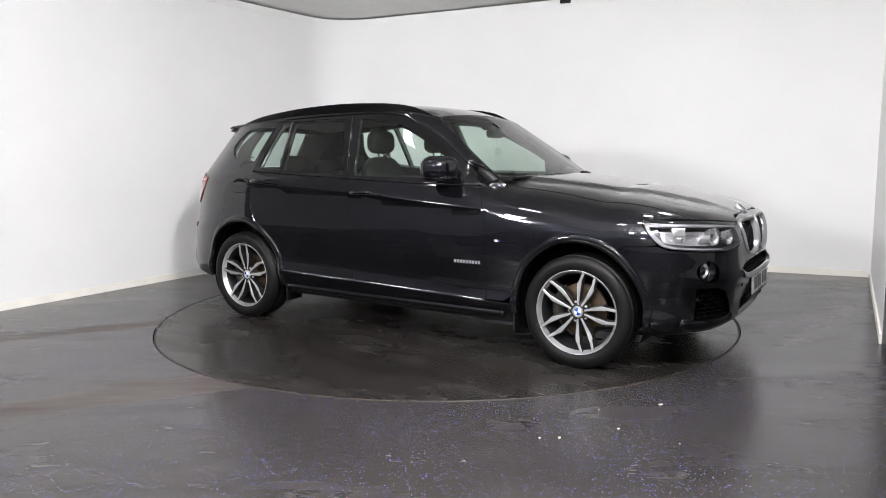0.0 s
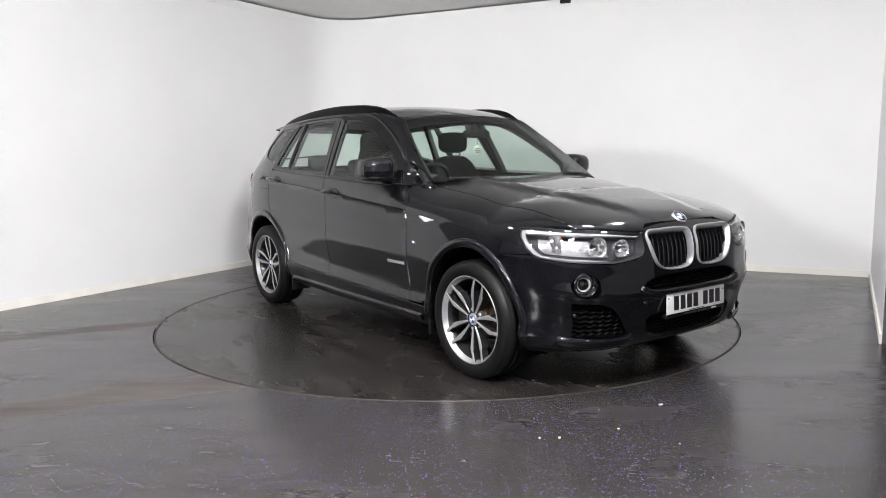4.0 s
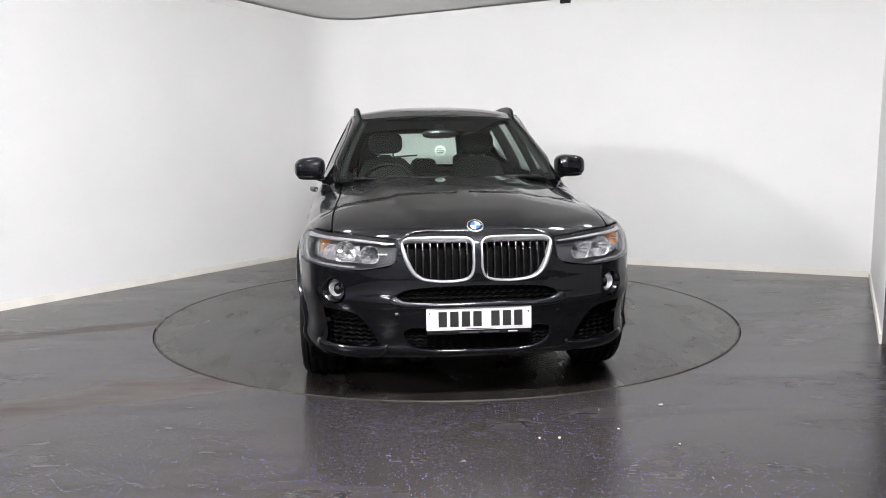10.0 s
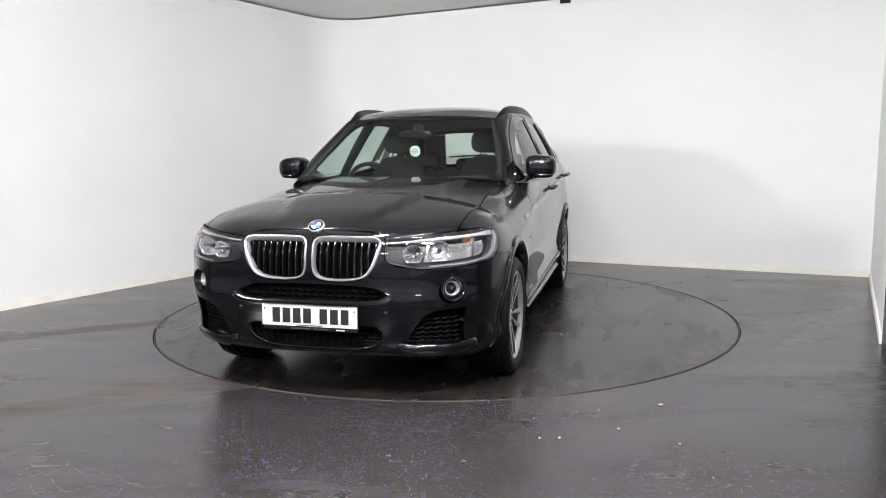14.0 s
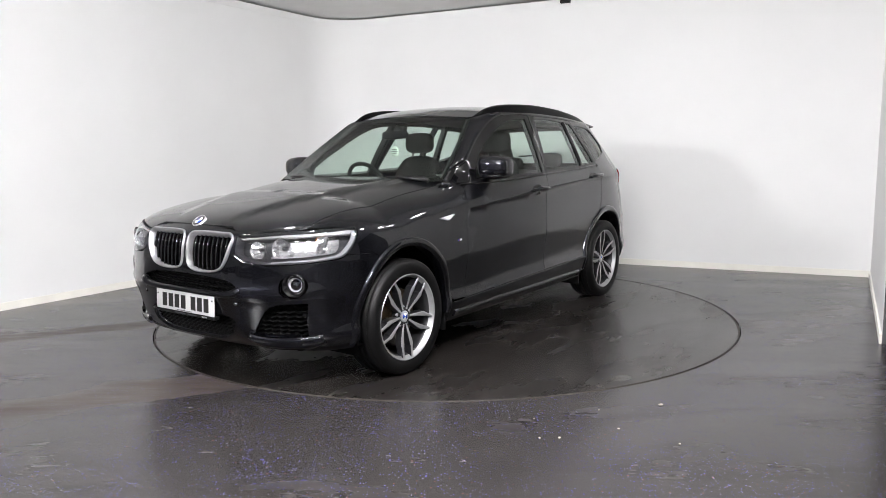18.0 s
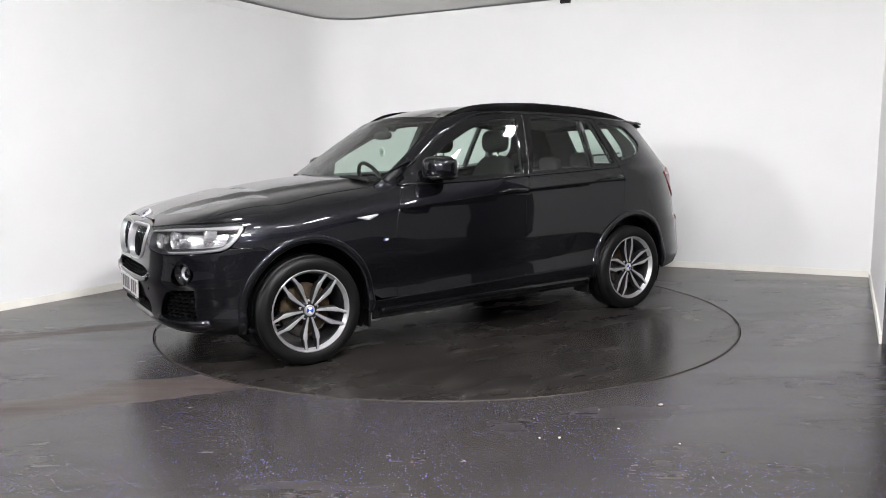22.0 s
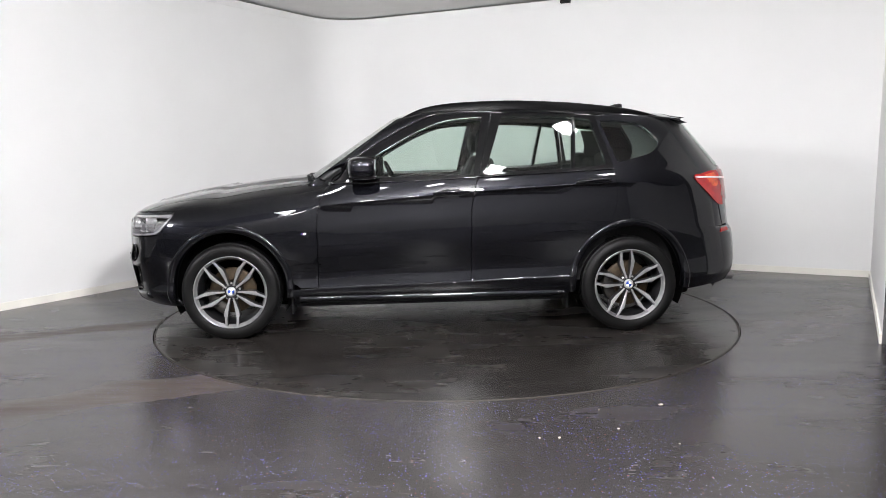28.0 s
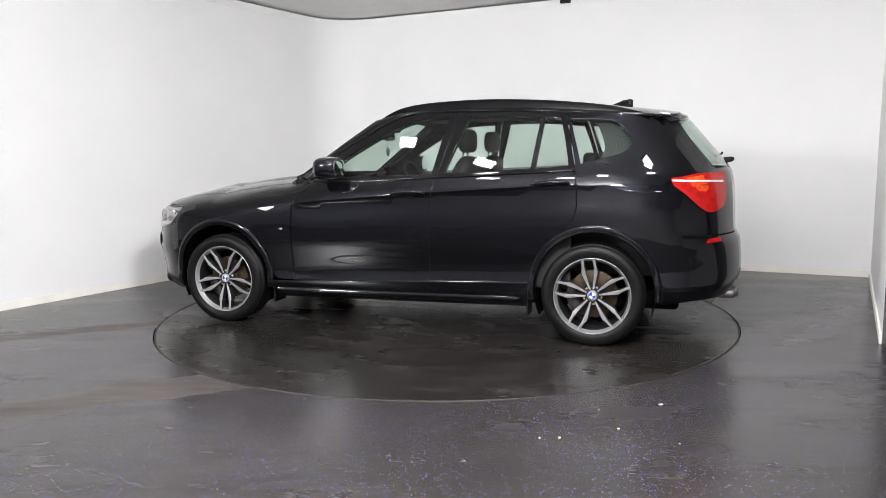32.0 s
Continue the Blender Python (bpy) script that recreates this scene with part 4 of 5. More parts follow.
def shrink(poly, d):
    """The outline moved inwards by d."""
    n = len(poly)
    area = sum(poly[i - 1][0] * poly[i][1] - poly[i][0] * poly[i - 1][1] for i in range(n))
    sg = 1 if area > 0 else -1
    out = []
    for i in range(n):
        t = Vector(poly[(i + 1) % n]) - Vector(poly[i - 1])
        t.normalize()
        out.append(Vector(poly[i]) + Vector((-t.y, t.x)) * d * sg)
    return out


kid = path(KIDNEY, 0.02)


def kidney_width(q):
    """The surround is thin above and inside, broad down its outer side."""
    k = max(0.0, min(1.0, (q.x - 0.22) / 0.13)) * max(0.0, min(1.0, (0.868 - q.y) / 0.05))
    return 0.0065 + 0.010 * k * k


kid_in = [q + (w - q) * (kidney_width(q) / 0.010) for q, w in zip([Vector(p) for p in kid], shrink(kid, 0.010))]
frame_ring("kidney_grille_frame", car, SATIN, shrink(kid, -0.0025), kid_in, nose, 0.006, 0.011, label="satin chrome kidney grille surround")


def grille_slats():
    kin = shrink(kid, 0.012)
    for sgn in (1, -1):
        for k in range(9):
            y = 0.050 + k * 0.0365
            # clip the column to the opening
            col = [z for z in np.linspace(0.62, 0.88, 80) if inside((y, z), kin)]
            if not col:
                continue
            P, F2 = [], []
            for z in np.linspace(col[0] - 0.01, col[-1] + 0.01, 7):
                q, n = lift(nose, y, z)
                for dy, dn in ((-0.006, -0.065), (-0.0045, -0.024), (0.0, -0.018), (0.0045, -0.024), (0.006, -0.065)):
                    v = q + n * dn
                    P.append((v.x, sgn * (v.y + dy), v.z))
            for i in range(6):
                for j in range(4):
                    f = [5 * i + j, 5 * i + j + 1, 5 * i + 6 + j, 5 * i + 5 + j]
                    F2.append(f if sgn < 0 else f[::-1])
            mesh_ob("grille_slat", P, F2, GLOSS, car)


grille_slats()


def mesh_insert(poly, rows, parent, both=True):
    """Wavy black honeycomb bars across a bumper opening."""
    ys, zs = [q[0] for q in poly], [q[1] for q in poly]
    y0, y1, z0, z1 = min(ys), max(ys), min(zs), max(zs)
    for k in range(rows):
        z = z0 + (k + 0.5) * (z1 - z0) / rows
        run = []
        n = int((y1 - y0) / 0.0045)
        for i in range(n + 1):
            y = y0 + (y1 - y0) * i / n
            zz = z + 0.0034 * max(-1, min(1, 1.9 * math.sin(2 * math.pi * y / 0.043)))
            if inside((y, zz), poly):
                run.append((y, zz))
        if len(run) < 4:
            continue
        P, F2 = [], []
        for y, zz in run:
            q, nn = lift(nose, y, zz)
            for dz, dn in ((-0.0050, -0.048), (-0.0016, -0.026), (0.0016, -0.026), (0.0050, -0.048)):
                P.append(q + nn * dn + Vector((0, 0, dz)))
        for i in range(len(run) - 1):
            for j in range(3):
                F2.append([4 * i + j, 4 * i + j + 1, 4 * i + 5 + j, 4 * i + 4 + j])
        mesh_ob("grille_bar", P, F2, MESH, parent)
        if both:
            mesh_ob("grille_bar", [(q.x, -q.y, q.z) for q in P], [f[::-1] for f in F2], MESH, parent)


def whole(pts):
    """A half outline from the middle, made whole across it."""
    r = path(pts, 0.03, False)
    return [Vector(q) for q in r] + [Vector((-q.x, q.y)) for q in reversed(r)][1:-1]


mesh_insert(path(BRAKE, 0.03), 8, car)
mesh_insert(whole(UPPER), 4, car, both=False)
mesh_insert(whole(LOWER), 7, car, both=False)

# lip under the upper intake
def ledge(name, rows, profile, label="", both=False):
    """A moulding across the nose: rows of (y, z above, z below); profile of (share of the way down, stand-off)."""
    P, F2 = [], []
    for y, za, zb in rows:
        for t, o in profile:
            P.append(lift(nose, y, za + (zb - za) * t, o)[0])
    m = len(profile)
    for i in range(len(rows) - 1):
        for j in range(m - 1):
            F2.append([m * i + j, m * i + j + 1, m * i + m + j + 1, m * i + m + j])
    F2 += [list(range(m)), list(range(m * len(rows) - m, m * len(rows)))[::-1]]
    for sg in (1, -1) if both else (1,):
        ob = mesh_ob(name, [(q.x, sg * q.y, q.z) for q in P], F2, PAINT, car, label)
        bm = bmesh.new()
        bm.from_mesh(ob.data)
        bmesh.ops.recalc_face_normals(bm, faces=bm.faces)
        bm.to_mesh(ob.data)
        bm.free()


lip_top = pch((0.0, 0.560), (0.28, 0.562), (0.37, 0.572), (0.415, 0.594), (0.435, 0.586))
lip_low = pch((0.0, 0.534), (0.33, 0.532), (0.40, 0.536), (0.435, 0.560))
ledge("intake_lip", [(y, lip_top(abs(y)), lip_low(abs(y))) for y in np.linspace(-0.435, 0.435, 41)], ((0.0, -0.02), (0.05, 0.003), (0.4, 0.009), (0.75, 0.012), (0.93, 0.010), (1.0, -0.01)))


# blade under each brake duct
blade_top = pch((0.45, 0.345), (0.50, 0.332), (0.60, 0.328), (0.72, 0.332), (0.80, 0.345))
blade_low = pch((0.45, 0.300), (0.50, 0.262), (0.60, 0.248), (0.72, 0.250), (0.80, 0.285))
ledge("front_blade", [(y, blade_top(y), blade_low(y)) for y in np.linspace(0.45, 0.80, 24)], ((0.0, -0.03), (0.04, 0.001), (0.25, 0.010), (0.45, 0.015), (0.60, 0.015), (0.85, 0.008), (1.0, -0.02)), both=True)


def fog_lamp(sgn):
    q, n = lift(nose, *FOG_C)
    ob = new("fog_lamp")
    ob.parent = car
    yaw = math.atan2(n.y, n.x) * sgn
    ob.matrix_basis = Matrix.Translation((q.x - 0.02, sgn * (q.y - 0.006), q.z)) @ Matrix.Rotation(yaw * 0.7 - math.pi / 2, 4, "Z")
    ob["label"] = "round fog lamp with clear lens"
    bm = bmesh.new()
    lathe(bm, [(0.064, 0.010), (0.061, 0.019), (0.057, 0.017), (0.047, -0.002), (0.038, -0.010), (0.038, -0.035)], 32)
    part("surround", bm, GLOSS, ob)
    bm = bmesh.new()
    lathe(bm, [(0.0, -0.050), (0.016, -0.047), (0.029, -0.034), (0.036, -0.014), (0.038, -0.012)], 32)
    part("reflector", bm, FOG_SILVER, ob)
    bm = bmesh.new()
    lathe(bm, [(0.0, -0.024), (0.007, -0.026), (0.010, -0.032), (0.010, -0.05)], 20)
    part("bulb_shield", bm, LAMP_GREY, ob)
    bm = bmesh.new()
    lathe(bm, [(0.0, 0.0), (0.016, -0.002), (0.029, -0.005), (0.038, -0.010)], 32)
    part("lens", bm, LENS, ob)


for sgn in (1, -1):
    fog_lamp(sgn)


def headlamp(sgn):
    hp = path(HEADLAMP, 0.02)
    lamp = new("headlamp")
    lamp.parent = car
    lamp["label"] = "clear headlamp with twin chrome reflectors and amber indicator"
    mi = sgn < 0
    m = Matrix.Diagonal((1, sgn, 1, 1))
    panel("housing", lamp, LAMP_GREY, hp, wrap, off=-0.070, thick=0.0, mirror=mi, h=0.04)
    panel("lens", lamp, LENS, hp, wrap, off=0.002, thick=0.0, mirror=mi, h=0.04)

    def sheet(name, pts, material, off, thick=0.012):
        return panel(name, lamp, material, path(pts, 0.02), wrap, off=off, thick=thick, mirror=mi, h=0.03)

    # inner walls
    P, F2 = [], []
    for q in hp:
        P += [lift(wrap, *q, 0.001)[0], lift(wrap, *q, -0.068)[0]]
    n = len(hp)
    for i in range(n):
        j = (i + 1) % n
        F2.append([2 * i, 2 * i + 1, 2 * j + 1, 2 * j])
    if mi:
        P = [(q.x, -q.y, q.z) for q in P]
    mesh_ob("bezel", P, F2, LAMP_GREY, lamp)
    # bright brow along the top, broad at its outer end
    sheet("brow", [(s_of_y(0.405, 0.852), 0.852), (s_of_y(0.60, 0.873), 0.875, 1), (s_of_x(1.90, 0.886), 0.887, 1), (s_of_x(1.79, 0.890), 0.892), (s_of_x(1.82, 0.868), 0.868), (s_of_x(1.94, 0.872), 0.872, 1), (s_of_y(0.60, 0.863), 0.863, 1), (s_of_y(0.42, 0.845), 0.845)], BROW, -0.016)
    # light band down the outer edge and along the foot
    sheet("light_guide", [(s_of_x(1.785, 0.884), 0.884), (s_of_x(1.80, 0.85), 0.85, 1), (s_of_x(1.878, 0.770), 0.768, 1), (s_of_x(1.935, 0.746), 0.746, 1), (s_of_y(0.61, 0.724), 0.724), (s_of_y(0.61, 0.731), 0.731), (s_of_x(1.94, 0.755), 0.755, 1), (s_of_x(1.894, 0.779), 0.779, 1), (s_of_x(1.822, 0.85), 0.85, 1), (s_of_x(1.806, 0.884), 0.884)], GUIDE, -0.012)

    def bowl(name, y, z, r, deep, back):
        """A faceted reflector with a flattened foot, its rim proud of the housing."""
        q, nn = lift(nose, y, z, back)
        bm = bmesh.new()
        prof = ((1.0, 0.012), (0.93, 0.010), (0.88, 0.0), (0.70, -deep * 0.62), (0.40, -deep), (0.14, -deep * 1.05))
        rings = []
        for k in range(24):
            a = 2 * math.pi * k / 24
            c, s2 = math.cos(a), math.sin(a)
            row = []
            for j, (f, d) in enumerate(prof):
                rr = r * f * (1.0 if j < 2 or k % 2 else 0.955)
                row.append(bm.verts.new((rr * c, d, max(rr * s2, -0.80 * r * f))))
            rings.append(row)
        for k in range(24):
            a, b = rings[k], rings[(k + 1) % 24]
            for j in range(len(prof) - 1):
                bm.faces.new((a[j], a[j + 1], b[j + 1], b[j])).smooth = j < 2
        bm.faces.new([row[-1] for row in rings])
        place = m @ Matrix.Translation(q) @ Matrix.Rotation(math.atan2(nn.y, nn.x) * 0.45 - math.pi / 2, 4, "Z")
        bmesh.ops.transform(bm, verts=bm.verts, matrix=place)
        part(name, bm, LAMP_CHROME, lamp)
        bm = bmesh.new()
        lathe(bm, [(r * 0.20, -deep), (r * 0.20, -deep * 0.30), (r * 0.13, -deep * 0.16), (0.0, -deep * 0.12)], 16)
        bmesh.ops.transform(bm, verts=bm.verts, matrix=place)
        part("bulb_cap", bm, LAMP_GREY, lamp, "small dark bulb cap")

    # silvery field round the reflectors and the indicator
    sheet("reflector_field", [(s_of_y(0.585, 0.745), 0.745), (s_of_y(0.595, 0.850), 0.850), (s_of_y(0.70, 0.860), 0.862, 1), (s_of_x(1.87, 0.862), 0.862), (s_of_x(1.90, 0.785), 0.785, 1), (s_of_x(1.95, 0.765), 0.765, 1)], LAMP_CHROME, -0.058, 0.004)
    bowl("main_reflector", 0.655, 0.803, 0.057, 0.052, -0.024)
    bowl("inner_reflector", 0.532, 0.792, 0.049, 0.046, -0.020)
    # stacked amber indicator blocks facing forward, with bright ribs and a shield outboard
    for z0, z1 in ((0.828, 0.850), (0.786, 0.818)):
        bm = bmesh.new()
        box(bm, (1.940, 0.722, z0), (1.950, 0.776, z1), 0.002, m)
        part("turn_indicator", bm, AMBER, lamp, "amber indicator block")
    for z in (0.823, 0.779, 0.768):
        bm = bmesh.new()
        box(bm, (1.936, 0.718, z - 0.003), (1.956, 0.780, z + 0.003), 0.0015, m)
        part("rib", bm, LAMP_CHROME, lamp)
    bm = bmesh.new()
    box(bm, (1.915, 0.779, 0.765), (1.992, 0.784, 0.853), 0.002, m)
    part("indicator_shield", bm, LAMP_CHROME, lamp)


for sgn in (1, -1):
    headlamp(sgn)


# wheel arch trims
def arch_trim(c, a0, a1, w, name):
    n = 44
    P, F2 = [], []
    prof = ((0.440, 0.458, -0.010), (0.437, 0.455, 0.010), (0.428, 0.446, 0.016), (0.398, 0.414, 0.014), (0.390, 0.406, 0.006), (0.390, 0.406, -0.06))
    for k in range(n + 1):
        a = radians(a0 + (a1 - a0) * k / n)
        for rx, rz, up in prof:
            u, v = c[0] + rx * math.cos(a), max(0.215, c[1] - 0.004 + rz * math.sin(a))
            q, nn = lift(wrap, s_of_x(u, v), v)
            P.append(q + Vector((nn.x * 0.3, 1.0, 0)) * up)
    m = len(prof)
    for k in range(n):
        for j in range(m - 1):
            F2.append([m * k + j, m * k + j + 1, m * k + m + j + 1, m * k + m + j])
    for sg in (1, -1):
        ob = mesh_ob(name, [(q.x, sg * q.y, q.z) for q in P], [f if sg > 0 else f[::-1] for f in F2], PAINT, car)
    # liner
    bm = bmesh.new()
    for sg in (1, -1):
        bm = bmesh.new()
        lathe(bm, [(0.395, 0.30), (0.40, 0.60), (0.402, 0.86)], 28, a0=radians(-25), a1=radians(205))
        bmesh.ops.transform(bm, verts=bm.verts, matrix=Matrix.Diagonal((1, sg, 1.03, 1)))
        bmesh.ops.translate(bm, verts=bm.verts, vec=(c[0], 0, c[1]))
        part("wheel_arch_liner", bm, UNDER, car)


arch_trim(ARCH_F, -12, 188, 0.05, "wheel_arch_trim")
arch_trim(ARCH_R, -8, 186, 0.05, "wheel_arch_trim")


# wheels
def wheel():
    w = new("wheel")
    bm = bmesh.new()
    tw = 0.1175
    pr = [(0.247, -tw * 0.86), (0.262, -tw * 0.95), (0.290, -tw), (0.318, -tw * 0.97), (0.334, -tw * 0.84), (0.3395, -tw * 0.66)]
    for g in (-0.62, -0.21, 0.21, 0.62):
        pr += [(0.3405, tw * g - 0.006), (0.334, tw * g - 0.004), (0.334, tw * g + 0.004), (0.3405, tw * g + 0.006)]
    pr += [(0.3395, tw * 0.66), (0.334, tw * 0.84), (0.318, tw * 0.97), (0.290, tw), (0.262, tw * 0.95), (0.247, tw * 0.86)]
    lathe(bm, pr, 72)
    part("tyre", bm, RUBBER, w)
    bm = bmesh.new()
    lathe(bm, [(0.238, 0.070), (0.252, 0.098), (0.2545, 0.106), (0.251, 0.110), (0.246, 0.106), (0.243, 0.094), (0.232, 0.080)], 72)
    part("rim_lip", bm, ALLOY, w, "machined silver rim lip")
    bm = bmesh.new()
    lathe(bm, [(0.240, 0.086), (0.230, 0.075), (0.222, 0.04), (0.214, -0.02), (0.216, -0.09), (0.235, -0.10)], 60)
    part("rim", bm, ALLOY_DARK, w)
    # ten spokes in five leaf-shaped pairs
    off = pch((0.045, 0.0125), (0.09, 0.0245), (0.135, 0.0360), (0.165, 0.0405), (0.20, 0.0395), (0.240, 0.0370))
    wid = pch((0.045, 0.0062), (0.09, 0.0090), (0.14, 0.0128), (0.168, 0.0138), (0.178, 0.0100), (0.20, 0.0086), (0.240, 0.0092))
    face = pch((0.04, 0.078), (0.10, 0.083), (0.18, 0.094), (0.238, 0.098))
    for p5 in range(5):
        base = radians(90 + 72 * p5)
        for sg in (-1, 1):
            bm = bmesh.new()
            rings = []
            for r in np.linspace(0.042, 0.242, 23):
                o, h, z = sg * off(r), wid(r), face(r)
                row = []
                for t, dz in ((-1.35, -0.042), (-1.0, -0.002), (-0.75, 0.0), (0.75, 0.0), (1.0, -0.002), (1.35, -0.042)):
                    lx, ly = r, o + h * t
                    row.append(bm.verts.new((lx * math.cos(base) - ly * math.sin(base), z + dz, lx * math.sin(base) + ly * math.cos(base))))
                rings.append(row)
            for a, b in zip(rings, rings[1:]):
                for j in range(5):
                    f = bm.faces.new((a[j], a[j + 1], b[j + 1], b[j]))
                    f.material_index = 0 if j in (1, 2, 3) else 1
            ob = part("spoke", bm, [ALLOY, ALLOY_DARK], w)
    bm = bmesh.new()
    lathe(bm, [(0.0, 0.070), (0.034, 0.070), (0.044, 0.074), (0.052, 0.072), (0.068, 0.055), (0.072, 0.02)], 40)
    part("hub", bm, ALLOY_DARK, w)
    for k in range(5):
        a = radians(90 + 36 + 72 * k)
        bm = bmesh.new()
        lathe(bm, [(0.0, 0.062), (0.008, 0.064), (0.0105, 0.058), (0.0105, 0.03)], 12)
        bmesh.ops.translate(bm, verts=bm.verts, vec=(0.056 * math.cos(a), 0.006, 0.056 * math.sin(a)))
        part("wheel_bolt", bm, ALLOY, w)
    cap = new("centre_cap")
    cap.parent = w
    bm = bmesh.new()
    lathe(bm, [(0.0, 0.079), (0.020, 0.0785), (0.020, 0.080), (0.030, 0.0795), (0.034, 0.076), (0.034, 0.06)], 36)
    part("ring", bm, SATIN, cap)
    for k in range(4):
        bm = bmesh.new()
        lathe(bm, [(0.0, 0.0802), (0.0215, 0.0802), (0.0215, 0.078)], 9, a0=radians(90 * k), a1=radians(90 * k + 90))
        part("quarter", bm, BLUE if k % 2 == 0 else WHITE, cap)
    bm = bmesh.new()
    lathe(bm, [(0.05, 0.012), (0.155, 0.012), (0.162, 0.008), (0.162, -0.012), (0.05, -0.012)], 48)
    lathe(bm, [(0.0, 0.035), (0.07, 0.035), (0.075, 0.028), (0.078, 0.01)], 32)
    part("brake_disc", bm, RUST, w, "rust-brown brake disc")
    bm = bmesh.new()
    lathe(bm, [(0.105, 0.045), (0.168, 0.045), (0.178, 0.035), (0.178, -0.04), (0.105, -0.04)], 12, a0=radians(-35), a1=radians(40), closed=True)
    part("brake_caliper", bm, CALIPER, w)
    return w


w0 = wheel()
w0.parent = car
SPIN = {(1, 1): 36, (-1, 1): 6.6, (1, -1): -19, (-1, -1): 2}
for (fx, sy), spin in SPIN.items():
    m = Matrix.Translation((fx * HX, sy * 0.806, HZ)) @ Matrix.Rotation(0 if sy > 0 else math.pi, 4, "Z") @ Matrix.Rotation(radians(spin), 4, "Y")
    if (fx, sy) == (1, 1):
        w0.matrix_basis = m
    else:
        copy_thing(w0, m)


# ---- rear end ----
def ry(pts):
    return [(s_of_y(q[0], q[1], False), q[1], *q[2:]) for q in pts]


def rear_end():
    mid = X0R - LR
    a = on_wrap(arch(ARCH_R, ORX, ORZ, 168, 187, 8))
    pts = list(a) + path([(s_of_x(-1.84, 0.30), 0.292), (s_of_x(-2.02, 0.30), 0.318), (s_of_y(0.62, 0.33, False), 0.335), (mid, 0.335)], 0.03, False)
    pts += seg((mid, 0.335), (mid, 0.735)) + path([(mid, 0.735), (s_of_y(0.84, 0.73, False), 0.732), (s_of_x(-1.83, 0.45), 0.452)], 0.03, False)
    panel("rear_bumper", car, PAINT, pts, wrap, both=True, h=0.045)
    # tailgate and rear window
    lo = [Vector((y, 0.742)) for y in np.linspace(-0.72, 0.72, 30)] + seg((0.72, 0.90), (0.705, 1.10)) + seg((0.705, 1.10), (0.665, 1.165)) + [Vector((y, 1.165)) for y in np.linspace(0.66, -0.66, 28)] + seg((-0.665, 1.165), (-0.705, 1.10)) + seg((-0.705, 1.10), (-0.72, 0.90))
    panel("tailgate", car, PAINT, lo, tail)
    gl = [Vector((y, 1.175)) for y in np.linspace(-0.588, 0.588, 26)] + seg((0.588, 1.18), (0.452, 1.495)) + [Vector((y, 1.50)) for y in np.linspace(0.445, -0.445, 22)] + seg((-0.452, 1.495), (-0.588, 1.18))
    panel("rear_window", car, GLASS_REAR, gl, tail, off=0.002, thick=0.008)
    # roof spoiler
    P, F2 = [], []
    ys = np.linspace(-0.52, 0.52, 25)
    for y in ys:
        k = (abs(y) / 0.52) ** 2
        zr = roof(-1.80, min(0.6, abs(y)))[2]
        tipz = 1.524 - 0.025 * (y / 0.52) ** 2
        P += [(-1.80, y, zr + 0.002), (-1.91, y, (zr + tipz) / 2 + 0.008), (-1.975 + 0.16 * k, y, tipz + 0.006), (-1.982 + 0.16 * k, y, tipz - 0.010), (-1.97 + 0.16 * k, y, tipz - 0.035), (-1.93, y, 1.488), (-1.80, y, 1.48)]
    for i in range(24):
        for j in range(7):
            F2.append([7 * i + j, 7 * i + (j + 1) % 7, 7 * i + 7 + (j + 1) % 7, 7 * i + 7 + j])
    F2 += [list(range(7)), list(range(7 * 24, 7 * 25))[::-1]]
    ob = mesh_ob("roof_spoiler", P, F2, PAINT, car, smooth=False)
    bm = bmesh.new()
    bm.from_mesh(ob.data)
    bmesh.ops.recalc_face_normals(bm, faces=bm.faces)
    bm.to_mesh(ob.data)
    bm.free()
    # tail lamps
    lamp = path([(s_of_x(-1.875, 1.095), 1.095, 1), (s_of_x(-1.94, 1.11), 1.112, 1), (s_of_x(-2.03, 1.13), 1.130, 1), (s_of_y(0.50, 1.135, False), 1.138), (s_of_y(0.52, 1.03, False), 1.03), (s_of_y(0.58, 0.93, False), 0.925), (s_of_x(-2.14, 0.89), 0.885, 1), (s_of_x(-2.08, 0.90), 0.90, 1), (s_of_x(-1.97, 1.00), 1.00, 1)], 0.025)
    strip = path([(s_of_x(-1.885, 1.090), 1.090), (s_of_x(-2.0, 1.083), 1.085), (s_of_y(0.56, 1.075, False), 1.078)], 0.03, False)
    for mi in (False, True):
        tl = panel("tail_lamp", car, RED, lamp, wrap, off=0.008, thick=0.02, mirror=mi, label="red wrap-round tail lamp")
        ob = ribbon("light_strip", tl, RED_BRIGHT, strip, wrap, 0.014, 0.012, both=False)
        am = path([(s_of_x(-1.97, 1.10), 1.104), (s_of_x(-2.07, 1.11), 1.120), (s_of_x(-2.10, 1.05), 1.030, 1), (s_of_x(-2.03, 1.04), 1.030, 1)], 0.03)
        panel("brake_light", tl, ORANGE, am, wrap, off=0.0095, thick=0.0, mirror=mi)
        if mi:
            for v in ob.data.vertices:
                v.co.y = -v.co.y
            ob.data.flip_normals()
        rf = path([(s_of_x(-2.12, 0.70), 0.715), (s_of_x(-2.20, 0.70), 0.722), (s_of_x(-2.20, 0.69), 0.697), (s_of_x(-2.10, 0.69), 0.690)], 0.03)
        panel("rear_reflector", car, RED, rf, wrap, off=0.006, thick=0.01, mirror=mi, label="small red bumper reflector")
    # lower valance and exhaust tips
    va = path(ry([(0.0, 0.33), (0.62, 0.33), (0.60, 0.24), (0.0, 0.24)]), 0.04)
    panel("rear_valance", car, PLASTIC, va, wrap, off=-0.03, thick=0.0, both=True)
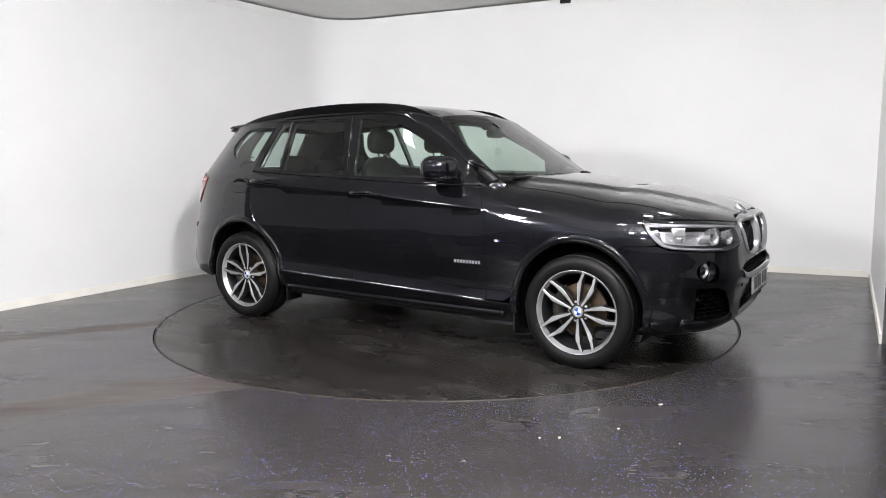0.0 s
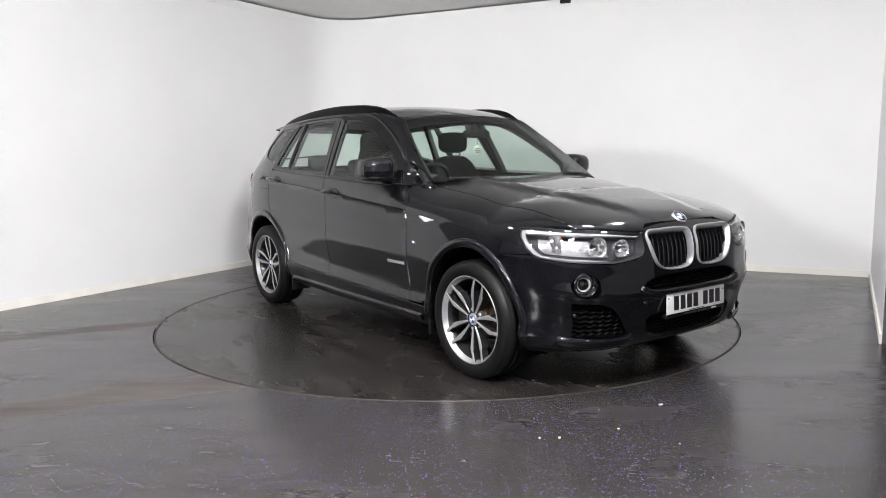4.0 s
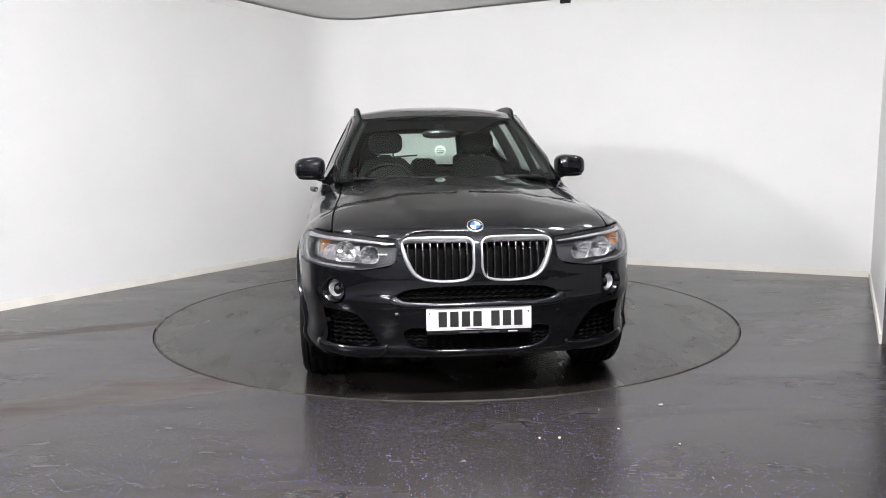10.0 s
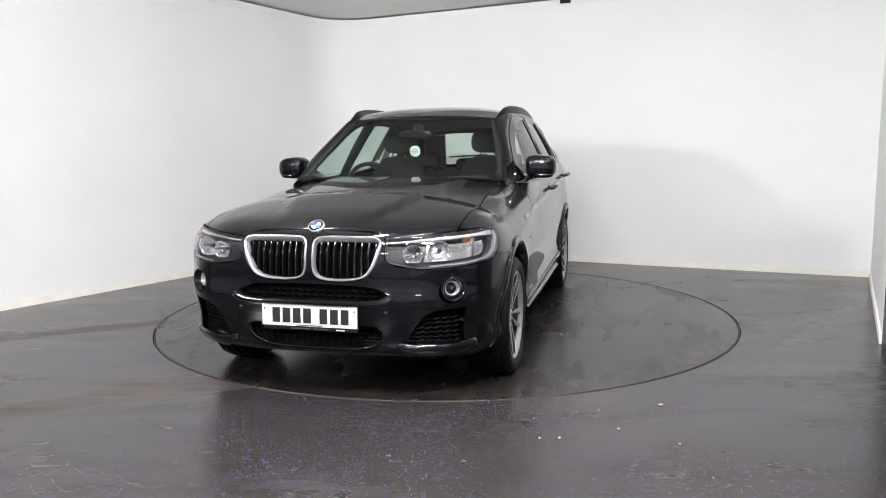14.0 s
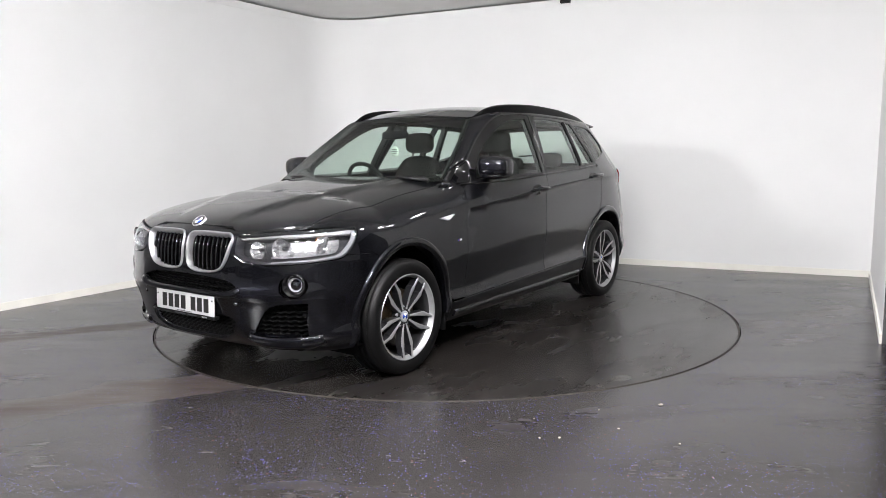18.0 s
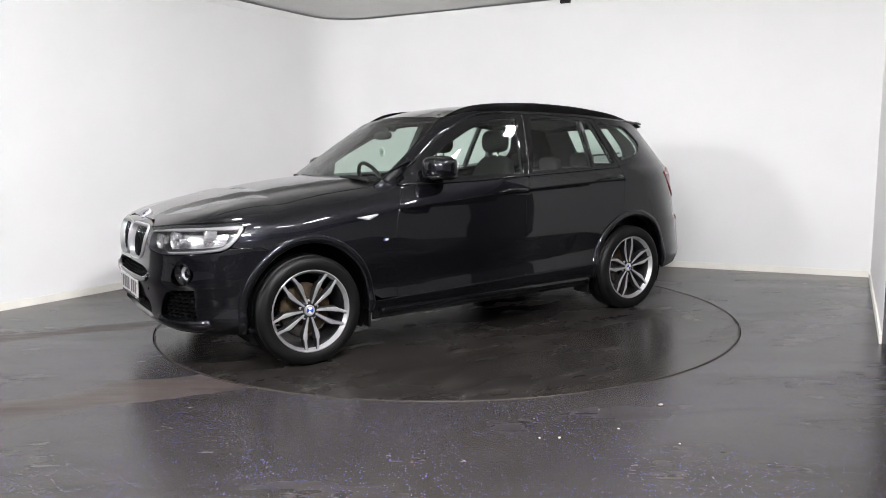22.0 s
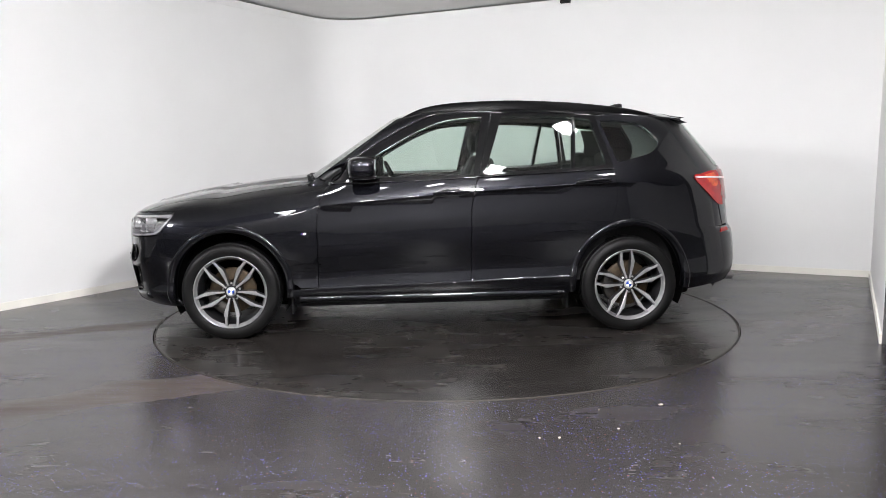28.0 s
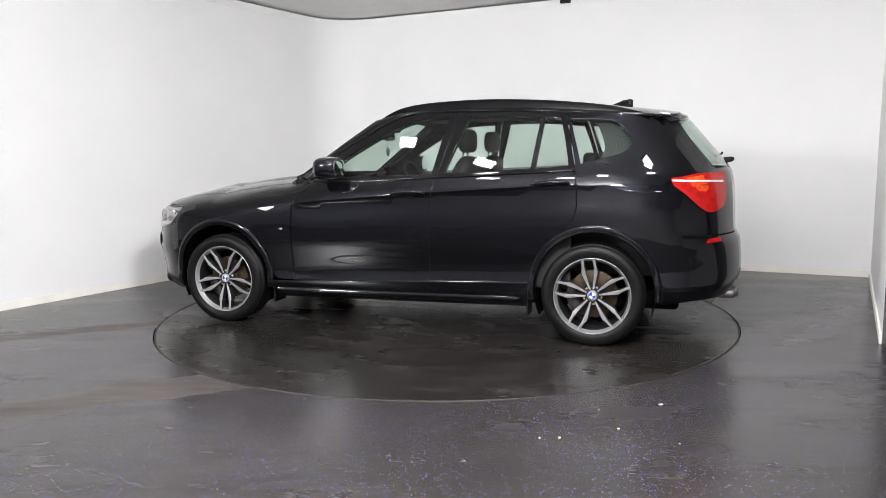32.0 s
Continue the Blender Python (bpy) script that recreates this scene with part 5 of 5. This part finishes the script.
    for y in (0.56, 0.47):
        bm = bmesh.new()
        lathe(bm, [(0.0, 0.10), (0.026, 0.10), (0.029, 0.0), (0.032, 0.0), (0.033, 0.02), (0.030, 0.16)], 28)
        ob = part("exhaust_tip", bm, EXHAUST, car, "round steel exhaust tip")
        ob.matrix_basis = Matrix.Translation((-2.30 + (0.56 - y) * -0.3, y, 0.335)) @ Matrix.Rotation(-math.pi / 2, 4, "Z")
    # rear wiper
    bm = bmesh.new()
    q = lift(tail, 0.0, 1.20, 0.012)[0]
    tube(bm, [q + Vector((0.02, 0, 0)), q + Vector((-0.03, 0, 0.008)), q + Vector((-0.05, 0, 0.012))], [0.022, 0.020, 0.012], 14)
    tube(bm, [lift(tail, -0.40 + 0.05 * k, 1.225 + 0.003 * k, 0.02)[0] for k in range(9)], 0.008, 8)
    part("rear_wiper", bm, PLASTIC, car)


rear_end()


# ---- roof rails, fin, mirrors ----
rail_top = pch((-1.80, 1.500), (-1.67, 1.543), (-1.46, 1.591), (-1.23, 1.619), (-0.95, 1.642), (-0.58, 1.654), (-0.25, 1.645), (-0.08, 1.630), (0.04, 1.607), (0.12, 1.577), (0.18, 1.548), (0.23, 1.515))
for sg in (1, -1):
    bm = bmesh.new()
    rows = []
    for x in np.linspace(-1.78, 0.22, 56):
        yc = roof_half(x) * 0.965 - 0.012
        zt = rail_top(x)
        zb = min(zt - 0.012, roof(x, yc)[2] - 0.012)
        f = 0.35 + 0.65 * sstep(0.23, -0.05, x)
        rows.append([bm.verts.new((x, sg * (yc + dy * f), z)) for dy, z in ((-0.016, zb), (-0.014, zt - 0.008), (-0.008, zt), (0.008, zt - 0.003), (0.018, zt - 0.014), (0.020, zb))])
    for a, b in zip(rows, rows[1:]):
        for j in range(5):
            bm.faces.new((a[j], a[j + 1], b[j + 1], b[j])).smooth = True
    bm.faces.new(rows[0])
    bm.faces.new(rows[-1])
    part("roof_rail", bm, RAIL, car, "satin black roof rail")
bm = bmesh.new()
rows = []
for x, h, w in ((-1.42, 0.004, 0.006), (-1.46, 0.022, 0.020), (-1.51, 0.046, 0.022), (-1.56, 0.060, 0.018), (-1.585, 0.058, 0.010)):
    z = roof_c(x)
    rows.append([bm.verts.new((x, y, zz)) for y, zz in ((-w, z - 0.005), (-w * 0.6, z + h * 0.7), (0, z + h), (w * 0.6, z + h * 0.7), (w, z - 0.005))])
for a, b in zip(rows, rows[1:]):
    for j in range(4):
        bm.faces.new((a[j], a[j + 1], b[j + 1], b[j])).smooth = True
bm.faces.new(rows[0])
bm.faces.new(rows[-1])
part("antenna_fin", bm, GLOSS, car)


def blob(bm, c, r, p=(2.6, 2.6), nu=28, nv=16, shape=None):
    """A rounded block: a superellipsoid."""
    def sp(v, e):
        return math.copysign(abs(v) ** e, v)
    rows = []
    for i in range(1, nv):
        v = -math.pi / 2 + math.pi * i / nv
        row = []
        for j in range(nu):
            u = 2 * math.pi * j / nu
            q = Vector((sp(math.cos(v), 2 / p[1]) * sp(math.cos(u), 2 / p[0]), sp(math.cos(v), 2 / p[1]) * sp(math.sin(u), 2 / p[0]), sp(math.sin(v), 2 / p[1])))
            if shape:
                q = shape(q)
            row.append(bm.verts.new((c[0] + r[0] * q.x, c[1] + r[1] * q.y, c[2] + r[2] * q.z)))
        rows.append(row)
    for a, b in zip(rows, rows[1:]):
        for j in range(nu):
            bm.faces.new((a[j], a[(j + 1) % nu], b[(j + 1) % nu], b[j])).smooth = True
    bm.faces.new(rows[0][::-1]).smooth = True
    bm.faces.new(rows[-1]).smooth = True


def door_mirror(sg):
    ob = new("door_mirror")
    ob.parent = car
    bm = bmesh.new()

    def shp(q):
        k = 0.5 + 0.5 * q.y  # outboard end is lower and rounder
        z = q.z * (1 - 0.16 * k) - 0.05 * k
        x = q.x * (1 - 0.18 * k) + 0.22 * (1 - k) * 0.3
        return Vector((x, q.y, z))

    blob(bm, (0.465, 0.935, 1.185), (0.114, 0.106, 0.086), (3.2, 3.2), 36, 20, shp)
    for v in bm.verts:
        v.co.y *= sg
        if v.co.x < 0.385:
            v.co.x = 0.385
    part("shell", bm, PAINT, ob)
    bm = bmesh.new()
    blob(bm, (0.468, 0.93, 1.126), (0.098, 0.094, 0.024), (3.0, 2.4), 32, 10)
    tube(bm, [(0.50, 0.80, 1.098), (0.49, 0.86, 1.108), (0.475, 0.91, 1.122)], [0.040, 0.030, 0.03], 14, flat=0.55)
    for v in bm.verts:
        v.co.y *= sg
    part("base", bm, GLOSS, ob)
    bm = bmesh.new()
    blob(bm, (0.384, 0.932, 1.186), (0.004, 0.086, 0.062), (4, 3.0), 28, 10)
    for v in bm.verts:
        v.co.y *= sg
    part("mirror_glass", bm, MIRROR, ob)


for sg in (1, -1):
    door_mirror(sg)


# ---- door handles ----
def handle(x0, x1, z0, z1):
    for mi in (1, -1):
        ob = new("door_handle")
        ob.parent = car
        pts = []
        for k in range(11):
            t = k / 10
            q, n = lift(side, x0 + (x1 - x0) * t, z0 + (z1 - z0) * t)
            pts.append(q + n * (0.016 + 0.034 * math.sin(math.pi * min(1, max(0, t * 1.0))) ** 0.6))
        bm = bmesh.new()
        tube(bm, [(q.x, mi * q.y, q.z) for q in pts], [0.010, 0.014, 0.017, 0.018, 0.018, 0.018, 0.018, 0.018, 0.017, 0.015, 0.011], 12, flat=0.8)
        part("grip", bm, PAINT, ob)
        # flat black ellipse: the shade of the hollow behind the grip, as colour
        c = [Vector((x0 + (x1 - x0) * 0.5 + 0.085 * math.cos(a), z0 + (z1 - z0) * 0.5 - 0.002 + 0.036 * math.sin(a))) for a in np.linspace(0, 2 * math.pi, 25)[:-1]]
        panel("cup_shade", ob, GLOSS, c, side, off=0.0015, thick=0.0, mirror=mi < 0)


handle(-0.015, -0.268, 0.998, 1.013)
handle(-1.005, -1.248, 1.062, 1.077)

# bright line under the windows
ribbon("belt_moulding", car, GLOSS, [Vector((x, belt_x(x) - 0.004)) for x in np.linspace(0.72, -1.28, 50)], side, 0.018, 0.006)
ribbon("drip_moulding", car, GLOSS, path([(0.70, 1.126), (0.50, 1.274, 1), (0.26, 1.424, 1), (0.02, 1.539, 1), (-0.2, 1.570, 1), (-0.5, 1.571, 1), (-1.0, 1.561, 1), (-1.2, 1.549, 1), (-1.6, 1.520)], 0.03, False), side, 0.014, 0.008)
ribbon("rear_pillar_strip", car, GLOSS, seg((-0.442, 1.56), (-0.336, 1.125)), side, 0.012, 0.004)
ribbon("window_divider", car, GLOSS, seg((-1.037, 1.528), (-0.998, 1.166)), side, 0.022, 0.006)
# sill crease moulding
ribbon("skirt_blade", car, PAINT, [Vector((x, 0.285 + 0.006 * x * -1)) for x in np.linspace(0.93, -0.93, 40)], side, 0.05, 0.026)

# ---- wing vents, small badges, lettering bars ----
vent = path([(1.085, 0.887), (0.940, 0.905), (0.930, 0.899), (0.995, 0.870), (1.010, 0.870)], 0.03)
for mi in (False, True):
    v = panel("wing_vent", car, BROW, vent, side, off=0.006, thick=0.008, mirror=mi, h=0.02, label="small chrome wing vent")
    # white inset paints the bright reflection on the chrome
    ins = path([(1.050, 0.887), (0.960, 0.897), (1.002, 0.877)], 0.02)
    panel("vent_gleam", v, WHITE, ins, side, off=0.008, thick=0.0, mirror=mi, h=0.02)
    for k, mt in enumerate((BLUE, mat("badge_violet", (0.06, 0.03, 0.15), 0.3), RED, WHITE)):
        x = 0.905 - k * 0.0045
        w = 0.004 if k < 3 else 0.022
        q = [Vector((x, 0.733)), Vector((x - w, 0.733)), Vector((x - w - 0.004, 0.745)), Vector((x - 0.004, 0.745))]
        panel("badge_stripe", car, mt, q, side, off=0.004, thick=0.003, mirror=mi, h=0.02)
for k in range(9):
    x = 0.583 + k * 0.0222
    w = 0.0155
    h = 0.019
    pts = [Vector((x, 0.582)), Vector((x - w, 0.582)), Vector((x - w, 0.582 + h)), Vector((x, 0.582 + h))]
    inner = [Vector((x - 0.005, 0.587)), Vector((x - w + 0.005, 0.587)), Vector((x - w + 0.005, 0.596)), Vector((x - 0.005, 0.596))]
    panel("lettering_bar", car, BROW, pts, side, off=0.003, thick=0.003, mirror=True, h=0.05, holes=[inner] if k % 3 else ())

# fuel filler flap on the right-hand flank
fl = on_wrap(path([(-1.315, 1.00), (-1.305, 1.015, 1), (-1.305, 1.085, 1), (-1.32, 1.10, 1), (-1.475, 1.10, 1), (-1.49, 1.085, 1), (-1.49, 1.01, 1), (-1.475, 0.995, 1)], 0.02))
panel("fuel_flap_gap", car, UNDER, shrink(fl, -0.003), wrap, off=0.0006, thick=0.0, mirror=True)
panel("fuel_flap", car, PAINT, fl, wrap, off=0.0014, thick=0.0, mirror=True)

# round hood emblem in four quarters
q, n = lift(hood, 2.132, 0.0)
em = new("hood_emblem")
em.parent = car
em["label"] = "round blue and white enamel hood emblem"
em.matrix_basis = Matrix.Translation(q + n * 0.0) @ Vector((0, 0, 1)).rotation_difference((n + Vector((0.25, 0, 0))).normalized()).to_matrix().to_4x4()
bm = bmesh.new()
lathe(bm, [(0.0, 0.008), (0.025, 0.008), (0.0255, 0.011), (0.027, 0.011), (0.0272, 0.010), (0.038, 0.010)], 40, axis="z")
part("ring", bm, [GLOSS], em)
bm = bmesh.new()
lathe(bm, [(0.038, 0.009), (0.0385, 0.0115), (0.041, 0.011), (0.042, -0.01)], 40, axis="z")
part("rim", bm, [SATIN], em)
for k in range(4):
    bm = bmesh.new()
    lathe(bm, [(0.0, 0.0105), (0.026, 0.0105), (0.026, 0.008)], 10, axis="z", a0=radians(90 * k), a1=radians(90 * k + 90))
    part("quarter", bm, BLUE if k % 2 == 0 else WHITE, em)

# number plate with bars for its characters
plate = new("number_plate")
plate.parent = car
plate["label"] = "white front number plate with black bars"
plate.matrix_basis = pose(2.262, 0, 0.475, 0, -2.6, 0)
bm = bmesh.new()
box(bm, (-0.006, -0.26, -0.0555), (0.0, 0.26, 0.0555), 0.0025)
part("plate", bm, PLATE, plate)
for k, y in enumerate((-0.205, -0.148, -0.091, -0.034, 0.055, 0.112, 0.169)):
    bm = bmesh.new()
    box(bm, (0.0002, y + 0.004, -0.038), (0.0012, y + 0.046, 0.038))
    part("character_bar", bm, INK, plate)
bm = bmesh.new()
box(bm, (0.0002, -0.07, -0.0515), (0.0008, 0.07, -0.0475))
part("small_print_bar", bm, LAMP_GREY, plate)
for y in (-0.245, 0.245):
    bm = bmesh.new()
    lathe(bm, [(0.0, 0.003), (0.004, 0.003), (0.005, 0.0)], 10)
    ob = part("plate_screw", bm, LAMP_GREY, plate)
    ob.matrix_basis = Matrix.Translation((0, y, 0.03)) @ Matrix.Rotation(-math.pi / 2, 4, "Z")
bm = bmesh.new()
box(bm, (2.225, -0.255, 0.398), (2.258, 0.255, 0.418), 0.003)
part("plate_holder", bm, PLASTIC, car)
for y, w in ((-0.10, 0.10), (0.02, 0.08), (0.145, 0.045)):
    bm = bmesh.new()
    box(bm, (2.258, y, 0.404), (2.2592, y + w, 0.411))
    part("holder_print_bar", bm, PLATE if w < 0.05 else LAMP_GREY, car)
# parking sensors and tow cover
for mi in (1, -1):
    for y, z in ((0.40, 0.50), (0.745, 0.45)):
        q, n = lift(nose, y, z, 0.001)
        bm = bmesh.new()
        lathe(bm, [(0.0, 0.003), (0.010, 0.003), (0.012, 0.0), (0.012, -0.01)], 16)
        ob = part("parking_sensor", bm, GLOSS, car)
        ob.matrix_basis = Matrix.Translation((q.x, mi * q.y, q.z)) @ Matrix.Rotation(mi * math.atan2(n.y, n.x) - math.pi / 2, 4, "Z")

# ---- cowl and wipers ----
la, lb = [], []
for y in np.linspace(-0.74, 0.74, 30):
    la.append(Vector(hood(0.94 - 0.22 * (y / 0.70) ** 2, y * 0.93)) - Vector((0, 0, 0.012)))
    b = Vector(screen(y, 1.11))
    lb.append(b + Vector((-0.02, 0, 0.0)))
P = []
F2 = []
for a, b in zip(la, lb):
    P += [a, (a + b) / 2 - Vector((0, 0, 0.012)), b]
for i in range(len(la) - 1):
    for j in range(2):
        F2.append([3 * i + j, 3 * i + j + 1, 3 * i + 4 + j, 3 * i + 3 + j])
mesh_ob("cowl", P, F2, PLASTIC, car)
for ya, yb2, za, zb2, pivot in ((-0.62, 0.02, 1.112, 1.106, 0.10), (0.08, 0.62, 1.106, 1.116, 0.66)):
    wp = new("wiper")
    wp.parent = car
    bm = bmesh.new()
    tube(bm, [lift(screen, ya + (yb2 - ya) * k / 12, za + (zb2 - za) * k / 12, 0.010)[0] for k in range(13)], 0.009, 8)
    part("blade", bm, PLASTIC, wp)
    bm = bmesh.new()
    ym = (ya + yb2) / 2
    tube(bm, [lift(screen, pivot, 1.098, 0.010)[0], lift(screen, (pivot + ym) / 2, 1.106, 0.022)[0], lift(screen, ym, (za + zb2) / 2, 0.018)[0]], [0.014, 0.010, 0.008], 10)
    part("arm", bm, PLASTIC, wp)

# ---- cabin ----
bm = bmesh.new()
box(bm, (-1.95, -0.62, 0.21), (1.98, 0.62, 0.36), 0.03)
box(bm, (-0.92, -0.83, 0.23), (0.92, 0.83, 0.36), 0.02)
box(bm, (0.85, -0.60, 0.30), (1.9, 0.60, 0.80), 0.03)
part("underbody", bm, UNDER, car)
for sg in (1, -1):
    for lo, hi in (((-1.25, sg * 0.80 - 0.012, 0.36), (0.62, sg * 0.80 + 0.012, 1.075)), ((-1.85, sg * 0.66 - 0.012, 0.45), (-1.25, sg * 0.66 + 0.012, 1.13))):
        bm = bmesh.new()
        box(bm, lo, hi, 0.008)
        part("side_lining", bm, DASH, car)
bm = bmesh.new()
box(bm, (-2.05, -0.60, 0.44), (-1.2, 0.60, 0.80), 0.02)
box(bm, (-2.14, -0.44, 0.6), (-2.06, 0.44, 1.13), 0.02)
part("boot_lining", bm, DASH, car)
bm = bmesh.new()
box(bm, (-1.75, -0.55, 1.06), (-1.30, 0.55, 1.075), 0.005)
part("parcel_shelf", bm, DASH, car)
hl = [Vector((x, -roof_half(x) * 0.95)) for x in np.linspace(-1.80, 0.04, 24)] + [Vector((x, roof_half(x) * 0.95)) for x in np.linspace(0.04, -1.80, 24)]
panel("headliner", car, HEADLINER, hl, roof, off=-0.045, thick=0.0, h=0.12)
for sg in (1, -1):
    tr = [Vector((sg * y, z)) for y, z in ((0.45, 1.16), (0.66, 1.16), (0.62, 1.36), (0.575, 1.50), (0.39, 1.50), (0.40, 1.46), (0.43, 1.30))]
    panel("rear_pillar_lining", car, DASH, path([tuple(q) for q in tr], 0.06), tail, off=-0.04, thick=0.03, h=0.1)
for sg in (1, -1):
    P, F2 = [], []
    for k in range(15):
        z = 1.11 + 0.42 * k / 14
        a = Vector(screen(ws_half(z) - 0.012, z)) + Vector((-0.012, 0, -0.004))
        b = a + Vector((-0.05, 0.008, -0.035))
        c = a + Vector((-0.008, -0.045, -0.008))
        P += [(q.x, sg * q.y, q.z) for q in (b, a, c, (b + c) / 2 + Vector((0.0, 0.0, -0.01)))]
    for k in range(14):
        for j in range(4):
            f = [4 * k + j, 4 * k + (j + 1) % 4, 4 * k + 4 + (j + 1) % 4, 4 * k + 4 + j]
            F2.append(f if sg > 0 else f[::-1])
    mesh_ob("pillar_lining", P, F2, DASH, car)
# dashboard
rows = []
bm = bmesh.new()
for y in np.linspace(-0.78, 0.78, 27):
    hump = 0.045 * math.exp(-((y + 0.37) / 0.17) ** 2)
    xs = 0.80 - 0.25 * (y / 0.78) ** 2
    rows.append([bm.verts.new((x, y, z)) for x, z in ((xs, 1.06), (xs - 0.15, 1.072), (0.44, 1.05 + hump), (0.36, 1.025 + hump), (0.33, 0.96), (0.38, 0.80), (0.42, 0.60))])
for a, b in zip(rows, rows[1:]):
    for j in range(6):
        bm.faces.new((a[j], a[j + 1], b[j + 1], b[j])).smooth = True
part("dashboard", bm, DASH, car)
bm = bmesh.new()
box(bm, (-0.75, -0.13, 0.36), (0.42, 0.13, 0.66), 0.03)
part("centre_console", bm, DASH, car)

# steering wheel (right-hand drive)
sw = new("steering_wheel")
sw.parent = car
sw.matrix_basis = Matrix.Translation((0.27, -0.38, 1.04)) @ Matrix.Rotation(radians(-64), 4, "Y")
bm = bmesh.new()
tube(bm, [(0.185 * math.cos(2 * math.pi * k / 40), 0.185 * math.sin(2 * math.pi * k / 40), 0) for k in range(41)], 0.016, 12, caps=False)
part("rim", bm, LEATHER, sw)
bm = bmesh.new()
blob(bm, (0, 0, -0.012), (0.07, 0.085, 0.03))
for a in (0, 90, 180):
    box(bm, (0.05, -0.022, -0.02), (0.178, 0.022, -0.004), 0.005, Matrix.Rotation(radians(a - 90 + 180), 4, "Z"))
part("hub", bm, DASH, sw)
bm = bmesh.new()
tube(bm, [(0, 0, -0.02), (0, 0, -0.2)], 0.045, 14)
part("column", bm, DASH, sw)


def seat(x, y, w, name, zt=1.27, hr=True):
    s = new(name)
    s.parent = car
    bm = bmesh.new()
    blob(bm, (x + 0.24, y, 0.62), (0.28, w, 0.09), (4, 3))
    part("cushion", bm, LEATHER, s)
    bm = bmesh.new()
    blob(bm, (0, 0, 0), (0.075, w * 0.98, (zt - 0.66) / 2), (3, 4), shape=lambda q: Vector((q.x, q.y * (1 - 0.16 * max(0, q.z)), q.z)))
    bmesh.ops.transform(bm, verts=bm.verts, matrix=Matrix.Translation((x - 0.10, y, 0.66 + (zt - 0.66) / 2)) @ Matrix.Rotation(radians(-20), 4, "Y"))
    part("backrest", bm, LEATHER, s)
    if hr:
        return s


def headrest(s, x, y, z, w=0.125, h=0.085):
    ob = new("headrest")
    ob.parent = s
    bm = bmesh.new()
    blob(bm, (x, y, z), (0.055, w, h), (3, 3.2))
    part("pad", bm, LEATHER, ob)
    for dy in (-0.06, 0.06):
        bm = bmesh.new()
        tube(bm, [(x + 0.015, y + dy, z - h * 0.8), (x + 0.03, y + dy, z - h - 0.09)], 0.007, 8)
        part("stalk", bm, CHROME, ob)


for y in (-0.38, 0.38):
    s = seat(-0.24, y, 0.255, "front_seat")
    headrest(s, -0.415, y, 1.368, 0.14, 0.088)
s = seat(-1.15, 0.0, 0.66, "rear_bench", 1.13)
for y, z in ((-0.40, 1.21), (0.40, 1.21), (0.0, 1.17)):
    headrest(s, -1.33, y, z, 0.12, 0.065)

# interior mirror with a round card hanging from it
im = new("interior_mirror")
im.parent = car
bm = bmesh.new()
blob(bm, (0.375, -0.006, 1.419), (0.022, 0.125, 0.033), (3, 3))
part("shell", bm, GLOSS, im)
bm = bmesh.new()
tube(bm, [(0.375, 0, 1.43), (0.365, 0, 1.455), (0.345, 0, 1.465)], [0.018, 0.022, 0.03], 10)
box(bm, (0.27, -0.035, 1.45), (0.315, 0.035, 1.49), 0.012)
part("stem", bm, PLASTIC, im)
ch = new("hanging_card")
ch.parent = car
ch["label"] = "round pale green card hanging on a string"
bm = bmesh.new()
tube(bm, [(0.385, -0.003, 1.40), (0.385, -0.003, 1.335)], 0.0015, 6)
part("string", bm, PLASTIC, ch)
bm = bmesh.new()
lathe(bm, [(0.0, 0.002), (0.039, 0.002), (0.040, 0.0), (0.039, -0.002), (0.0, -0.002)], 32)
bmesh.ops.transform(bm, verts=bm.verts, matrix=Matrix.Translation((0.385, -0.003, 1.297)) @ Matrix.Rotation(-math.pi / 2, 4, "Z"))
part("card", bm, CARD, ch)
for k, w in ((0, 0.05), (1, 0.06), (2, 0.045)):
    bm = bmesh.new()
    box(bm, (0.3872, -0.003 - w / 2, 1.309 - 0.014 * k), (0.388, -0.003 + w / 2, 1.315 - 0.014 * k))
    part("print_bar", bm, LAMP_GREY, ch)

# mud flaps ahead of the wheels
for fx, x in ((1, 0.985), (-1, -0.965)):
    for sg in (1, -1):
        bm = bmesh.new()
        box(bm, (x - 0.008, sg * 0.80 - 0.09, 0.17), (x + 0.008, sg * 0.80 + 0.07, 0.30), 0.004)
        part("mud_flap", bm, PLASTIC, car)

def motions():
    rows = []
    for k in range(0, 65):
        t = k * 0.5
        a = turn_deg(t)
        c, s = math.cos(radians(a)), math.sin(radians(a))
        rows.append((t, pose(CAR_DX * c - CAR_DY * s, CAR_DX * s + CAR_DY * c, 0.0, 0, 0, a)))
    walk(car, rows)
    walk(turntable, [(t, pose(0, 0, 0, 0, 0, turn_deg(t))) for t in [k * 0.5 for k in range(65)]])


motions()
